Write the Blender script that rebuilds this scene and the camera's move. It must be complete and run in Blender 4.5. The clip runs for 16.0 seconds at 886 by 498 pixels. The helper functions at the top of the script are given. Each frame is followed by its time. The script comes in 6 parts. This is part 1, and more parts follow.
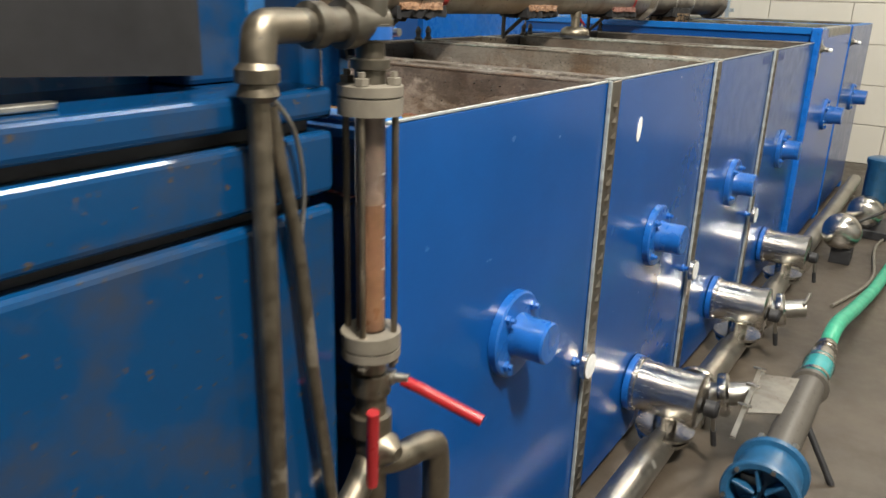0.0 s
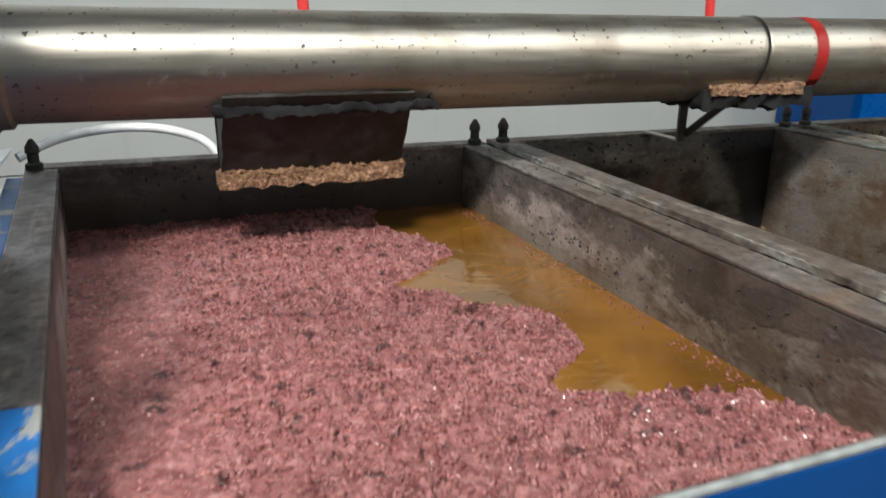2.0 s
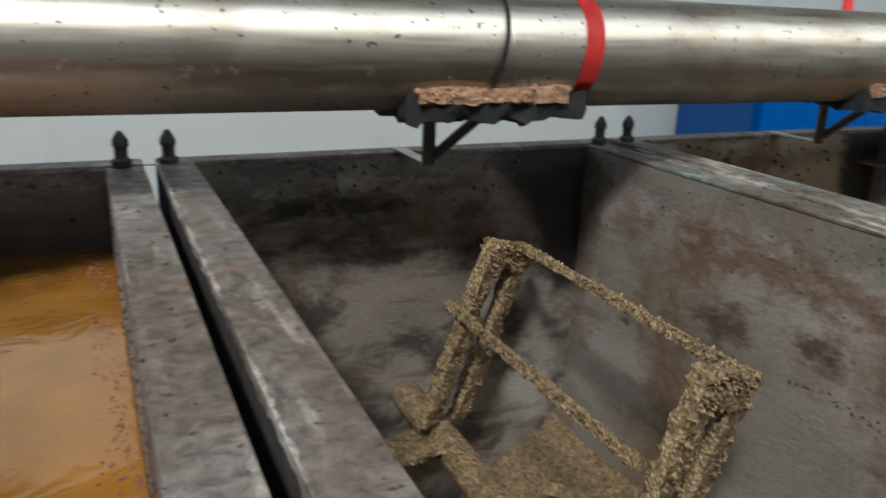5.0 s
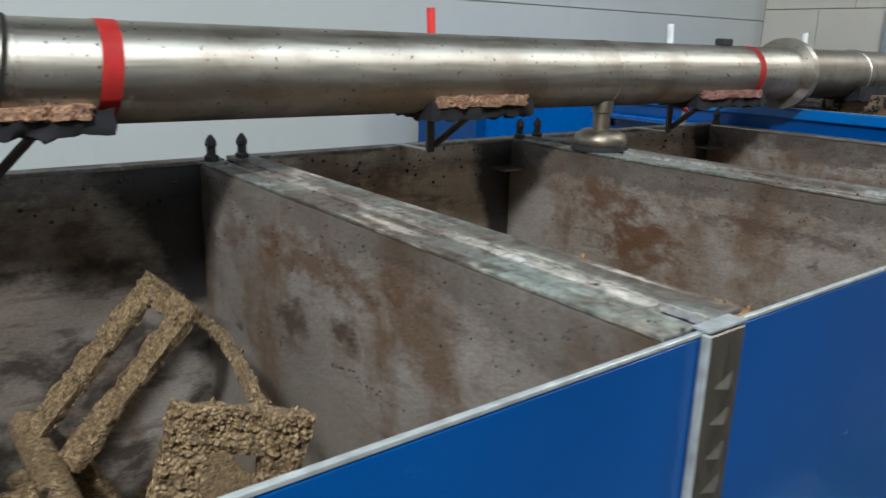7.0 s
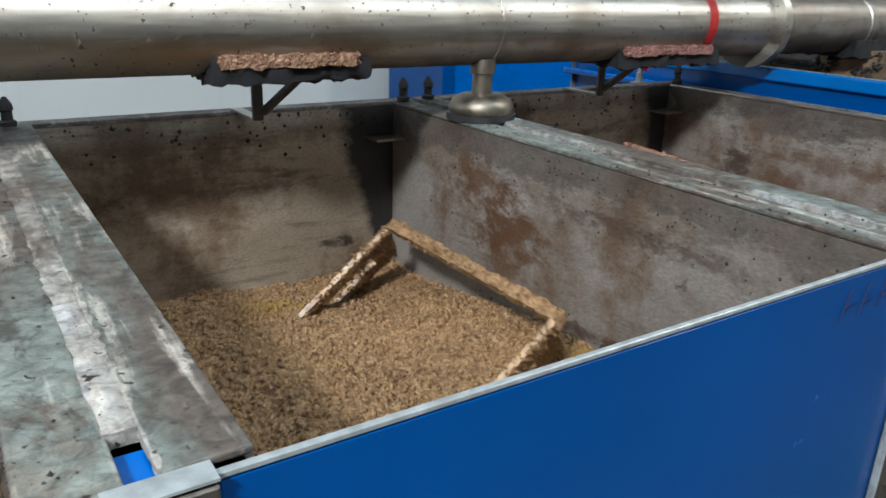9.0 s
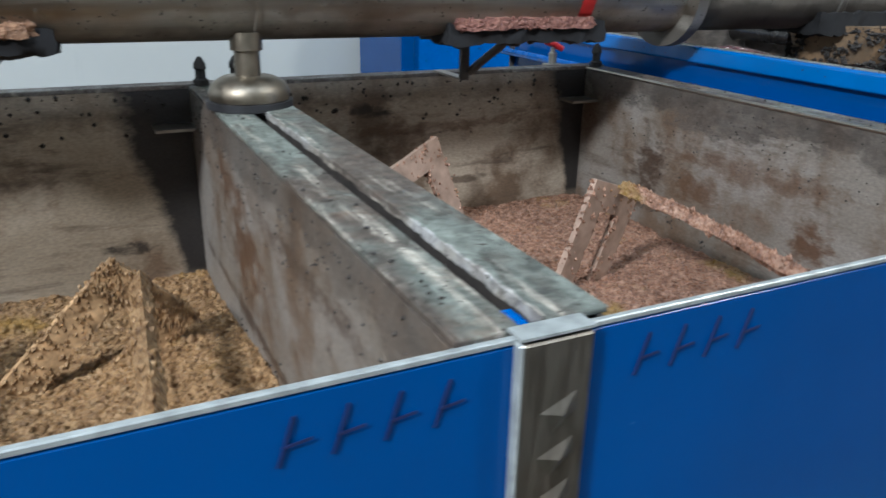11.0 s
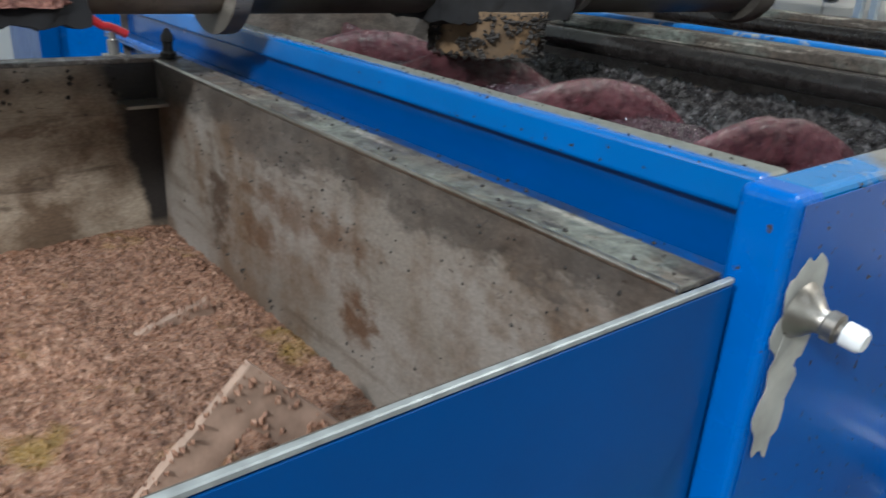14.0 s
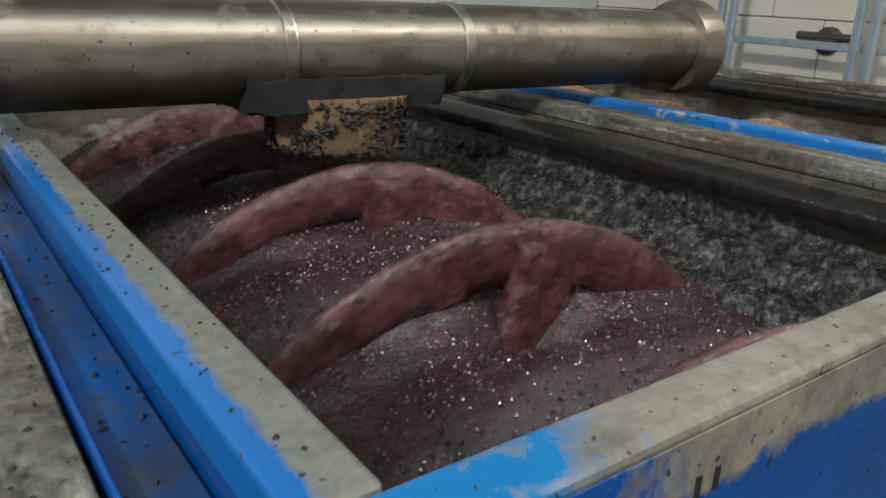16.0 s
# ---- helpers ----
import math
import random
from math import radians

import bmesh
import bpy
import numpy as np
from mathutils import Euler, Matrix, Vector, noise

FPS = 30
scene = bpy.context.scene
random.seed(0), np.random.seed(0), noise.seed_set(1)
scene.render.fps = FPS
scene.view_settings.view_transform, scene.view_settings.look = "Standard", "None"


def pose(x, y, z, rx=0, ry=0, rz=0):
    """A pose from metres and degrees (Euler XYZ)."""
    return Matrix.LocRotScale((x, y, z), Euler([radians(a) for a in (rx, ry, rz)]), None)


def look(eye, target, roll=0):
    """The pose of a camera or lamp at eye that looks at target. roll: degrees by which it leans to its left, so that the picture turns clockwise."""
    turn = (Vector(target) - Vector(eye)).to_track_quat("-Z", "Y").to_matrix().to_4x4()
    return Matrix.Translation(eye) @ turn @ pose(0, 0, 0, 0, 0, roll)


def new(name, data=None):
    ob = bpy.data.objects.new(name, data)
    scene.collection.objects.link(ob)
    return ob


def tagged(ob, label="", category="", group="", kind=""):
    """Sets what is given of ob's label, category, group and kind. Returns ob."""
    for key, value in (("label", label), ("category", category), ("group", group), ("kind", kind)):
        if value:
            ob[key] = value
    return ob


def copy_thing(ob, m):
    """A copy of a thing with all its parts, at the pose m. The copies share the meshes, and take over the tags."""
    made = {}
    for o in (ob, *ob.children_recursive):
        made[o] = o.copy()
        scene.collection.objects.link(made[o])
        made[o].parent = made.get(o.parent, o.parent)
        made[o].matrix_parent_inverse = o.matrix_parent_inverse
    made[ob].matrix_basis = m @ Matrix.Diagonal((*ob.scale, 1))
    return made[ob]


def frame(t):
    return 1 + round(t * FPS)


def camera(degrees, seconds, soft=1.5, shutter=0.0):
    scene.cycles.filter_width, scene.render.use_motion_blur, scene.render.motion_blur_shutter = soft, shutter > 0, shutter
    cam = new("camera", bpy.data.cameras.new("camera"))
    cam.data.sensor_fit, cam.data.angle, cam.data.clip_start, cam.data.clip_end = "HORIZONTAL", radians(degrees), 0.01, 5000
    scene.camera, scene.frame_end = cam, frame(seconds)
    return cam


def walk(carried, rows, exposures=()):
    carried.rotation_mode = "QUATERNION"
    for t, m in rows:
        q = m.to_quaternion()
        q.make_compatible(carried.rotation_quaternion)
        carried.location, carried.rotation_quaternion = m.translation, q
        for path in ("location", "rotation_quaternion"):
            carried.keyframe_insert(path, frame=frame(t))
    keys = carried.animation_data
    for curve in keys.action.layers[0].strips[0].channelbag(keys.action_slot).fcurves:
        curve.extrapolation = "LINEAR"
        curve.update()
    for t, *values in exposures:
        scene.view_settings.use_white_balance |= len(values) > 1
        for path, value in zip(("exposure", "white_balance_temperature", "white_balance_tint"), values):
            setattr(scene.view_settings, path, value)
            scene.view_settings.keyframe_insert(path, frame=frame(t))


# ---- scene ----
# camera: carried by hand along the row of tanks
cam = camera(60.9, 16.0, soft=1.5, shutter=0.35)
PATH = [
    (0, (-1.936, -0.764, 1.548), (-0.359, 0.287, 0.911), 1.7),
    (0.5, (-1.587, -0.698, 1.562), (-0.06, 0.427, 0.928), 2.6),
    (1, (-1.225, -0.606, 1.58), (-0.02, 0.852, 0.931), 1.9),
    (1.5, (-0.989, -0.521, 1.642), (-0.198, 1.195, 0.986), 1.1),
    (2, (-0.821, -0.356, 1.68), (-0.102, 1.404, 1.061), 0.9),
    (2.5, (-0.713, -0.263, 1.694), (-0.304, 1.623, 1.168), -1.8),
    (3, (-0.501, -0.242, 1.707), (-0.744, 1.68, 1.212), -2.4),
    (3.5, (-0.358, -0.259, 1.727), (-1.029, 1.581, 1.32), -4.3),
    (4, (-0.311, -0.239, 1.693), (-0.907, 1.631, 1.307), -3.5),
    (4.5, (-0.178, -0.131, 1.648), (0.183, 1.752, 1.079), 1.6),
    (5, (-0.099, -0.065, 1.639), (0.72, 1.652, 1.021), 2.3),
    (5.2, (-0.09, -0.05, 1.635), (0.847, 1.597, 0.995), 2.5),
    (7.5, (0.48, -0.472, 1.644), (1.681, 1.04, 1.123), 1.3),
    (8, (0.685, -0.473, 1.682), (1.895, 1.02, 1.125), 1.4),
    (10.3, (1.317, -0.35, 1.623), (2.093, 1.332, 0.868), 1.7),
    (10.5, (1.43, -0.392, 1.639), (2.209, 1.29, 0.889), 1.9),
    (11, (1.684, -0.439, 1.621), (2.511, 1.236, 0.906), 1.2),
    (11.5, (1.793, -0.411, 1.618), (2.672, 1.238, 0.905), 0.7),
    (12, (1.89, -0.283, 1.607), (2.865, 1.316, 0.906), 1.8),
    (12.5, (1.985, -0.248, 1.589), (3.063, 1.271, 0.861), 2.8),
    (13, (2.111, -0.278, 1.595), (3.159, 1.249, 0.841), 2.5),
    (13.5, (2.321, -0.329, 1.619), (3.367, 1.192, 0.851), 2.7),
    (14, (2.459, -0.312, 1.613), (3.639, 1.117, 0.86), 3.6),
    (14.5, (2.602, -0.304, 1.622), (3.841, 1.079, 0.877), 3.4),
    (15, (2.81, -0.312, 1.65), (3.955, 1.169, 0.946), 2.8),
    (15.5, (2.924, -0.302, 1.677), (4.027, 1.221, 0.997), 3.1),
    (16, (2.987, -0.258, 1.678), (4.115, 1.259, 1.023), 2.5),
]
walk(cam, [(t, look(eye, target, roll)) for t, eye, target, roll in PATH],
     exposures=[(0, 0.26, 7000, 10), (0.6, 0.36, 7200, 10), (1.5, 0.0, 6600, 10), (2.5, -0.50, 6350, 10), (3.0, -0.42, 6500, 10), (3.5, -0.33, 5800, 10), (4.0, -0.68, 6300, 10), (4.5, -1.0, 6800, 10), (5.0, -0.27, 6100, 9), (8.0, -0.20, 5850, 9), (10.5, 0.10, 5600, 9),
                (11.5, 0.0, 5650, 9), (12.5, -0.06, 5700, 9), (13.0, 0.12, 5700, 9), (13.5, 0.06, 5800, 9), (14.5, 0.0, 5950, 9), (16, -0.22, 6500, 9)])

# ---- world and lights ----
world = bpy.data.worlds.new("hall_air")
scene.world = world
world.use_nodes = True
world.node_tree.nodes["Background"].inputs[0].default_value = (0.75, 0.85, 1.0, 1)
world.node_tree.nodes["Background"].inputs[1].default_value = 0.03


def area_lamp(name, eye, target, sx, sy, watts, colour):
    data = bpy.data.lights.new(name, "AREA")
    data.shape, data.size, data.size_y = "RECTANGLE", sx, sy
    data.energy, data.color = watts, colour
    ob = new(name, data)
    ob.matrix_world = look(eye, target)
    return ob


# high-bay lamp over the aisle, added fill lamps under the roof, window daylight
area_lamp("bay_lamp", (-1.9, -1.9, 4.7), (1.6, 0.7, 1.0), 0.55, 0.55, 410, (1.0, 0.97, 0.91))
area_lamp("roof_fill", (0.6, -0.9, 4.9), (0.6, 0.2, 0), 1.5, 0.25, 62, (0.82, 0.93, 1.0))
area_lamp("roof_fill", (3.8, -0.9, 4.9), (3.8, 0.2, 0), 1.5, 0.25, 48, (0.82, 0.93, 1.0))
area_lamp("aisle_lamp", (5.6, -1.6, 4.6), (3.0, 0.4, 1.0), 0.5, 0.5, 100, (1.0, 0.93, 0.82))
area_lamp("window_light", (-2.3, 3.40, 2.6), (-2.3, 0.0, 1.6), 0.7, 1.0, 35, (0.85, 0.93, 1.0))


# ---- materials ----
def mat_new(name):
    m = bpy.data.materials.new(name)
    m.use_nodes = True
    nt = m.node_tree
    return m, nt, nt.nodes["Principled BSDF"]


def tex_noise(nt, scale, detail=4.0, rough=0.55, coords="Object", stretch=None, distort=0.0):
    co = nt.nodes.new("ShaderNodeTexCoord")
    n = nt.nodes.new("ShaderNodeTexNoise")
    n.inputs["Scale"].default_value = scale
    n.inputs["Detail"].default_value = detail
    n.inputs["Roughness"].default_value = rough
    n.inputs["Distortion"].default_value = distort
    if stretch:
        mp = nt.nodes.new("ShaderNodeMapping")
        mp.inputs["Scale"].default_value = stretch
        nt.links.new(co.outputs[coords], mp.inputs[0])
        nt.links.new(mp.outputs[0], n.inputs["Vector"])
    else:
        nt.links.new(co.outputs[coords], n.inputs["Vector"])
    return n.outputs["Fac"]


def ramp(nt, fac, stops):
    r = nt.nodes.new("ShaderNodeValToRGB")
    el = r.color_ramp.elements
    while len(el) < len(stops):
        el.new(0.5)
    for e, (p, c) in zip(el, stops):
        e.position = p
        e.color = (c, c, c, 1) if isinstance(c, (int, float)) else (*c, 1)
    nt.links.new(fac, r.inputs[0])
    return r.outputs[0]


def mix(nt, fac, a, b):
    m = nt.nodes.new("ShaderNodeMix")
    m.data_type = "RGBA"
    if isinstance(fac, (int, float)):
        m.inputs[0].default_value = fac
    else:
        nt.links.new(fac, m.inputs[0])
    for sock, v in ((m.inputs[6], a), (m.inputs[7], b)):
        if isinstance(v, tuple):
            sock.default_value = (*v, 1)
        else:
            nt.links.new(v, sock)
    return m.outputs[2]


def bump(nt, bs, height, strength=0.3, dist=0.01):
    b = nt.nodes.new("ShaderNodeBump")
    b.inputs["Strength"].default_value = strength
    b.inputs["Distance"].default_value = dist
    nt.links.new(height, b.inputs["Height"])
    nt.links.new(b.outputs[0], bs.inputs["Normal"])


def link(nt, out, sock):
    nt.links.new(out, sock)


def simple(name, colour, rough=0.5, metal=0.0, var=0.15, scale=30.0, bumps=0.0, coat=0.0):
    """A plain surface with small variation of tone and gloss."""
    m, nt, bs = mat_new(name)
    f = tex_noise(nt, scale)
    dark = tuple(c * (1 - var) for c in colour)
    light = tuple(min(1, c * (1 + var)) for c in colour)
    link(nt, ramp(nt, f, [(0.3, dark), (0.7, light)]), bs.inputs["Base Color"])
    g = tex_noise(nt, scale * 0.35)
    link(nt, ramp(nt, g, [(0.3, max(0.03, rough - 0.08)), (0.75, min(1, rough + 0.1))]), bs.inputs["Roughness"])
    bs.inputs["Metallic"].default_value = metal
    bs.inputs["Coat Weight"].default_value = coat
    bs.inputs["Coat Roughness"].default_value = 0.12
    if bumps:
        bump(nt, bs, f, bumps, 0.004)
    return m


def paint_blue(name, base, rough=0.28, grime=0.0, speck=0.0, wavy=0.06, worn=0.0):
    """Gloss enamel on steel sheet: slight waves, dust, dried specks, worn spots down to primer."""
    m, nt, bs = mat_new(name)
    f = tex_noise(nt, 2.3, 5.0)
    col = ramp(nt, f, [(0.3, tuple(c * 0.88 for c in base)), (0.7, tuple(c * 1.1 for c in base))])
    if grime:
        g = tex_noise(nt, 5.0, 8.0, 0.65)
        gm = ramp(nt, g, [(0.5 - 0.12 * grime, 0.0), (0.72, 0.8)])
        col = mix(nt, gm, col, (0.035, 0.034, 0.032))
    if grime > 0.7:
        g2 = tex_noise(nt, 24.0, 8.0, 0.7, stretch=(1, 0.5, 1))
        col = mix(nt, ramp(nt, g2, [(0.50, 0.0), (0.66, 0.7)]), col, (0.075, 0.068, 0.058))
    if worn:
        w = tex_noise(nt, 9.0, 7.0, 0.6, distort=0.6)
        wm = ramp(nt, w, [(0.62 - 0.1 * worn, 0.0), (0.66 - 0.1 * worn, 1.0)])
        col = mix(nt, wm, col, (0.30, 0.31, 0.29))
    if speck:
        s = tex_noise(nt, 70.0, 3.0, 0.5)
        sm = ramp(nt, s, [(0.70 - 0.04 * speck, 0.0), (0.74 - 0.04 * speck, 1.0)])
        col = mix(nt, sm, col, (0.05, 0.04, 0.03))
    link(nt, col, bs.inputs["Base Color"])
    d = tex_noise(nt, 14.0, 6.0)
    link(nt, ramp(nt, d, [(0.3, rough * 0.8), (0.75, rough * 1.5)]), bs.inputs["Roughness"])
    bs.inputs["Specular IOR Level"].default_value = 0.38
    h = tex_noise(nt, 1.6, 2.0)
    bump(nt, bs, h, wavy, 0.05)
    return m


def steel(name, base, rough, brushed=(1, 1, 1), dirt=0.0, dark_colour=(0.03, 0.025, 0.02), speck=0.0, stain=0.0, under=None, turned=0.0):
    """Stainless steel with brushing, stains and spattered dirt; darker below the height under."""
    m, nt, bs = mat_new(name)
    br = tex_noise(nt, 40.0, 5.0, 0.6, stretch=brushed)
    col = ramp(nt, br, [(0.3, tuple(c * 0.85 for c in base)), (0.7, tuple(min(1, c * 1.12) for c in base))])
    rf = ramp(nt, br, [(0.3, rough * 0.8), (0.7, rough * 1.25)])
    metal = None
    if stain:
        st = tex_noise(nt, 3.2, 8.0, 0.62, distort=0.5)
        sm = ramp(nt, st, [(0.56 - 0.1 * stain, 0.0), (0.75, 0.75)])
        col = mix(nt, sm, col, (0.15, 0.10, 0.06))
    if dirt or speck:
        d = tex_noise(nt, 7.0, 9.0, 0.68)
        dm = ramp(nt, d, [(0.66 - 0.2 * dirt, 0.0), (0.74 - 0.1 * dirt, 1.0)])
        s = tex_noise(nt, 85.0, 2.0, 0.5)
        sm2 = ramp(nt, s, [(0.74 - 0.06 * speck, 0.0), (0.78 - 0.06 * speck, 1.0 if speck else 0.0)])
        mx = nt.nodes.new("ShaderNodeMath")
        mx.operation = "MAXIMUM"
        link(nt, dm, mx.inputs[0])
        link(nt, sm2, mx.inputs[1])
        col = mix(nt, mx.outputs[0], col, dark_colour)
        cover = mx.outputs[0]
        # darker below the height under, with an uneven edge
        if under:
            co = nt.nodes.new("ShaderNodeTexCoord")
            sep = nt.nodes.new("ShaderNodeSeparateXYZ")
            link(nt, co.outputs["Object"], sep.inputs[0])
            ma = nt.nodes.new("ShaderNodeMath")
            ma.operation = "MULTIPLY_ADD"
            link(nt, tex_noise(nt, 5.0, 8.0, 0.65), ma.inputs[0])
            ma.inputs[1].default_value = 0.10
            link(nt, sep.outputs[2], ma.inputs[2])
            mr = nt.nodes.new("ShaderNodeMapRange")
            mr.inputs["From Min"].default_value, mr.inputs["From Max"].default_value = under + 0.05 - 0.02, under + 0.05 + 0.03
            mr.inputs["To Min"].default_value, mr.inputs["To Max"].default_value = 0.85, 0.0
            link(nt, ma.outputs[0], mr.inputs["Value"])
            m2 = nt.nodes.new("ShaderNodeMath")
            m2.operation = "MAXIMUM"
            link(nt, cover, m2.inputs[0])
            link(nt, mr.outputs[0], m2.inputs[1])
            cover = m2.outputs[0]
            col = mix(nt, mr.outputs[0], col, dark_colour)
        metal = ramp(nt, cover, [(0.0, 1.0), (0.6, 0.05)])
        rf = mix(nt, cover, rf, (0.6, 0.6, 0.6))
    link(nt, col, bs.inputs["Base Color"])
    link(nt, rf, bs.inputs["Roughness"])
    bs.inputs["Metallic"].default_value = 1.0
    if metal is not None:
        link(nt, metal, bs.inputs["Metallic"])
    if turned:
        tan = nt.nodes.new("ShaderNodeTangent")
        tan.direction_type, tan.axis = "RADIAL", "X"
        link(nt, tan.outputs[0], bs.inputs["Tangent"])
        bs.inputs["Anisotropic"].default_value = turned
        bs.inputs["Anisotropic Rotation"].default_value = 0.25
    bump(nt, bs, br, 0.06, 0.002)
    return m


def tank_wall(name, seed, black=0.0, blots=(), corner=None, crust=0.8, tone=(1.0, 1.0, 1.0)):
    """Inside of a tank: dull steel sheet, dried film, ragged crust along the top, spatter.
    blots: dried stains (axis, u, z, half width, half height, colour, depth);
    corner: (x, width, foot) of the near-black strip down a corner."""
    m, nt, bs = mat_new(name)
    co = nt.nodes.new("ShaderNodeTexCoord")
    mp = nt.nodes.new("ShaderNodeMapping")
    mp.inputs["Location"].default_value = (seed * 3.7, seed * 1.9, 0)
    mp.inputs["Scale"].default_value = (0.75, 0.75, 1.35)
    link(nt, co.outputs["Object"], mp.inputs[0])

    def nz(scale, detail, rough=0.6, dist=0.0, stretch=None, shift=0.0):
        n = nt.nodes.new("ShaderNodeTexNoise")
        n.inputs["Scale"].default_value = scale
        n.inputs["Detail"].default_value = detail
        n.inputs["Roughness"].default_value = rough
        n.inputs["Distortion"].default_value = dist
        src = mp.outputs[0]
        if stretch:
            m2 = nt.nodes.new("ShaderNodeMapping")
            m2.inputs["Scale"].default_value = stretch
            m2.inputs["Location"].default_value = (seed * 1.3 + shift, seed * 0.7, seed * 0.21 + shift)
            link(nt, co.outputs["Object"], m2.inputs[0])
            src = m2.outputs[0]
        link(nt, src, n.inputs["Vector"])
        return n.outputs["Fac"]

    def calc(op, *args):
        n = nt.nodes.new("ShaderNodeMath")
        n.operation = op
        for sock, v in zip(n.inputs, args):
            if isinstance(v, (int, float)):
                sock.default_value = v
            else:
                link(nt, v, sock)
        return n.outputs[0]

    def tint(c):
        return tuple(p * q for p, q in zip(c, tone))

    sep = nt.nodes.new("ShaderNodeSeparateXYZ")
    link(nt, co.outputs["Object"], sep.inputs[0])
    fine, ragged = nz(22.0, 9.0, 0.7, 0.3), nz(7.0, 10.0, 0.72)
    # dull sheet with a milky film
    col = ramp(nt, nz(2.0, 6.0), [(0.3, tint((0.170, 0.148, 0.122))), (0.7, tint((0.290, 0.258, 0.220)))])
    pale = ramp(nt, nz(3.1, 7.0, 0.6, 0.4), [(0.46 + 0.4 * min(0, black), 0.0), (0.66 + 0.3 * min(0, black), 0.75)])
    col = mix(nt, pale, col, tint((0.335, 0.308, 0.280)))
    # brown film, in wide washed clouds with broken edges
    cloud = calc("MULTIPLY_ADD", fine, 0.35, nz(1.9, 9.0, 0.62, 0.0, (2.2, 2.2, 1.4), 0.4))
    col = mix(nt, ramp(nt, cloud, [(0.65, 0.0), (0.80, 0.85)]), col, (0.13, 0.080, 0.046))
    # level lines left by old fillings
    lines = calc("MULTIPLY_ADD", fine, 0.15, nz(2.2, 10.0, 0.68, 0.0, (1.1, 1.1, 9.0)))
    col = mix(nt, ramp(nt, lines, [(0.635, 0.0), (0.74, 0.65)]), col, (0.10, 0.072, 0.052))
    # uneven black patches; a higher black spreads them over the wall
    black_patches = ramp(nt, nz(5.5, 9.0, 0.7, 0.3), [(0.64 - 0.26 * black, 0.0), (0.70 - 0.18 * black, 0.85)])
    col = mix(nt, black_patches, col, (0.035, 0.028, 0.024))
    for axis, u, z, ru, rz, colour, depth in blots:
        du = calc("DIVIDE", calc("SUBTRACT", sep.outputs["XY".index(axis)], u), ru)
        dz = calc("DIVIDE", calc("SUBTRACT", sep.outputs[2], z), rz)
        d2 = calc("ADD", calc("MULTIPLY", du, du), calc("MULTIPLY", dz, dz))
        val = calc("ADD", calc("SUBTRACT", 0.80, calc("MULTIPLY", d2, 0.42)), calc("MULTIPLY", calc("SUBTRACT", fine, 0.5), 2.4))
        col = mix(nt, ramp(nt, val, [(0.34, 0.0), (0.78, depth)]), col, colour)
    # crust of old paste along the top edge, broken below
    top = calc("ADD", calc("MULTIPLY_ADD", ragged, 0.30, sep.outputs[2]), calc("MULTIPLY", fine, 0.10))
    mr = nt.nodes.new("ShaderNodeMapRange")
    mr.inputs["From Min"].default_value, mr.inputs["From Max"].default_value = 1.470, 1.500
    mr.inputs["To Max"].default_value = crust
    link(nt, top, mr.inputs["Value"])
    crusty = ramp(nt, fine, [(0.42, (0.030, 0.024, 0.021)), (0.60, tint((0.115, 0.098, 0.084)))])
    col = mix(nt, mr.outputs[0], col, crusty)
    # near black beside the corner, wider towards the top, ragged edge
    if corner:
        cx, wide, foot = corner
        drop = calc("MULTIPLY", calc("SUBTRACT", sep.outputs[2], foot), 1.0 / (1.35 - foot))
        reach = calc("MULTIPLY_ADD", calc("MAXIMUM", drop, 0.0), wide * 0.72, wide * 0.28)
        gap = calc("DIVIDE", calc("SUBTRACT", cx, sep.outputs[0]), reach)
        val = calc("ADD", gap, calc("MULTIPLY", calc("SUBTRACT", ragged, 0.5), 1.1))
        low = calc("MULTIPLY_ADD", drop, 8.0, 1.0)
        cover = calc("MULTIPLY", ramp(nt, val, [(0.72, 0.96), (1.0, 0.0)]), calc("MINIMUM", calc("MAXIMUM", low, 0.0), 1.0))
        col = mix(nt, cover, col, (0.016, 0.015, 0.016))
    grit = ramp(nt, nz(150.0, 3.0), [(0.3, 0.74), (0.7, 1.10)])
    gm = nt.nodes.new("ShaderNodeMix")
    gm.data_type, gm.blend_type = "RGBA", "MULTIPLY"
    gm.inputs[0].default_value = 1.0
    link(nt, col, gm.inputs[6])
    link(nt, grit, gm.inputs[7])
    col = gm.outputs[2]
    # spatter in flocks
    flock = calc("MULTIPLY_ADD", nz(4.0, 5.0, 0.6), 0.35, calc("MULTIPLY_ADD", sep.outputs[2], 0.20, nz(60.0, 6.0, 0.68, 0.5)))
    sm = nt.nodes.new("ShaderNodeMapRange")
    sm.inputs["From Min"].default_value, sm.inputs["From Max"].default_value = 1.105, 1.125
    link(nt, flock, sm.inputs["Value"])
    col = mix(nt, sm.outputs[0], col, (0.045, 0.032, 0.025))
    link(nt, col, bs.inputs["Base Color"])
    link(nt, ramp(nt, nz(6.0, 4.0), [(0.3, 0.36), (0.75, 0.62)]), bs.inputs["Roughness"])
    bs.inputs["Metallic"].default_value = 0.2
    relief = calc("MULTIPLY_ADD", mr.outputs[0], 0.9, calc("MULTIPLY_ADD", sm.outputs[0], 0.5, nz(70.0, 6.0, 0.7)))
    bump(nt, bs, relief, 0.40, 0.004)
    return m


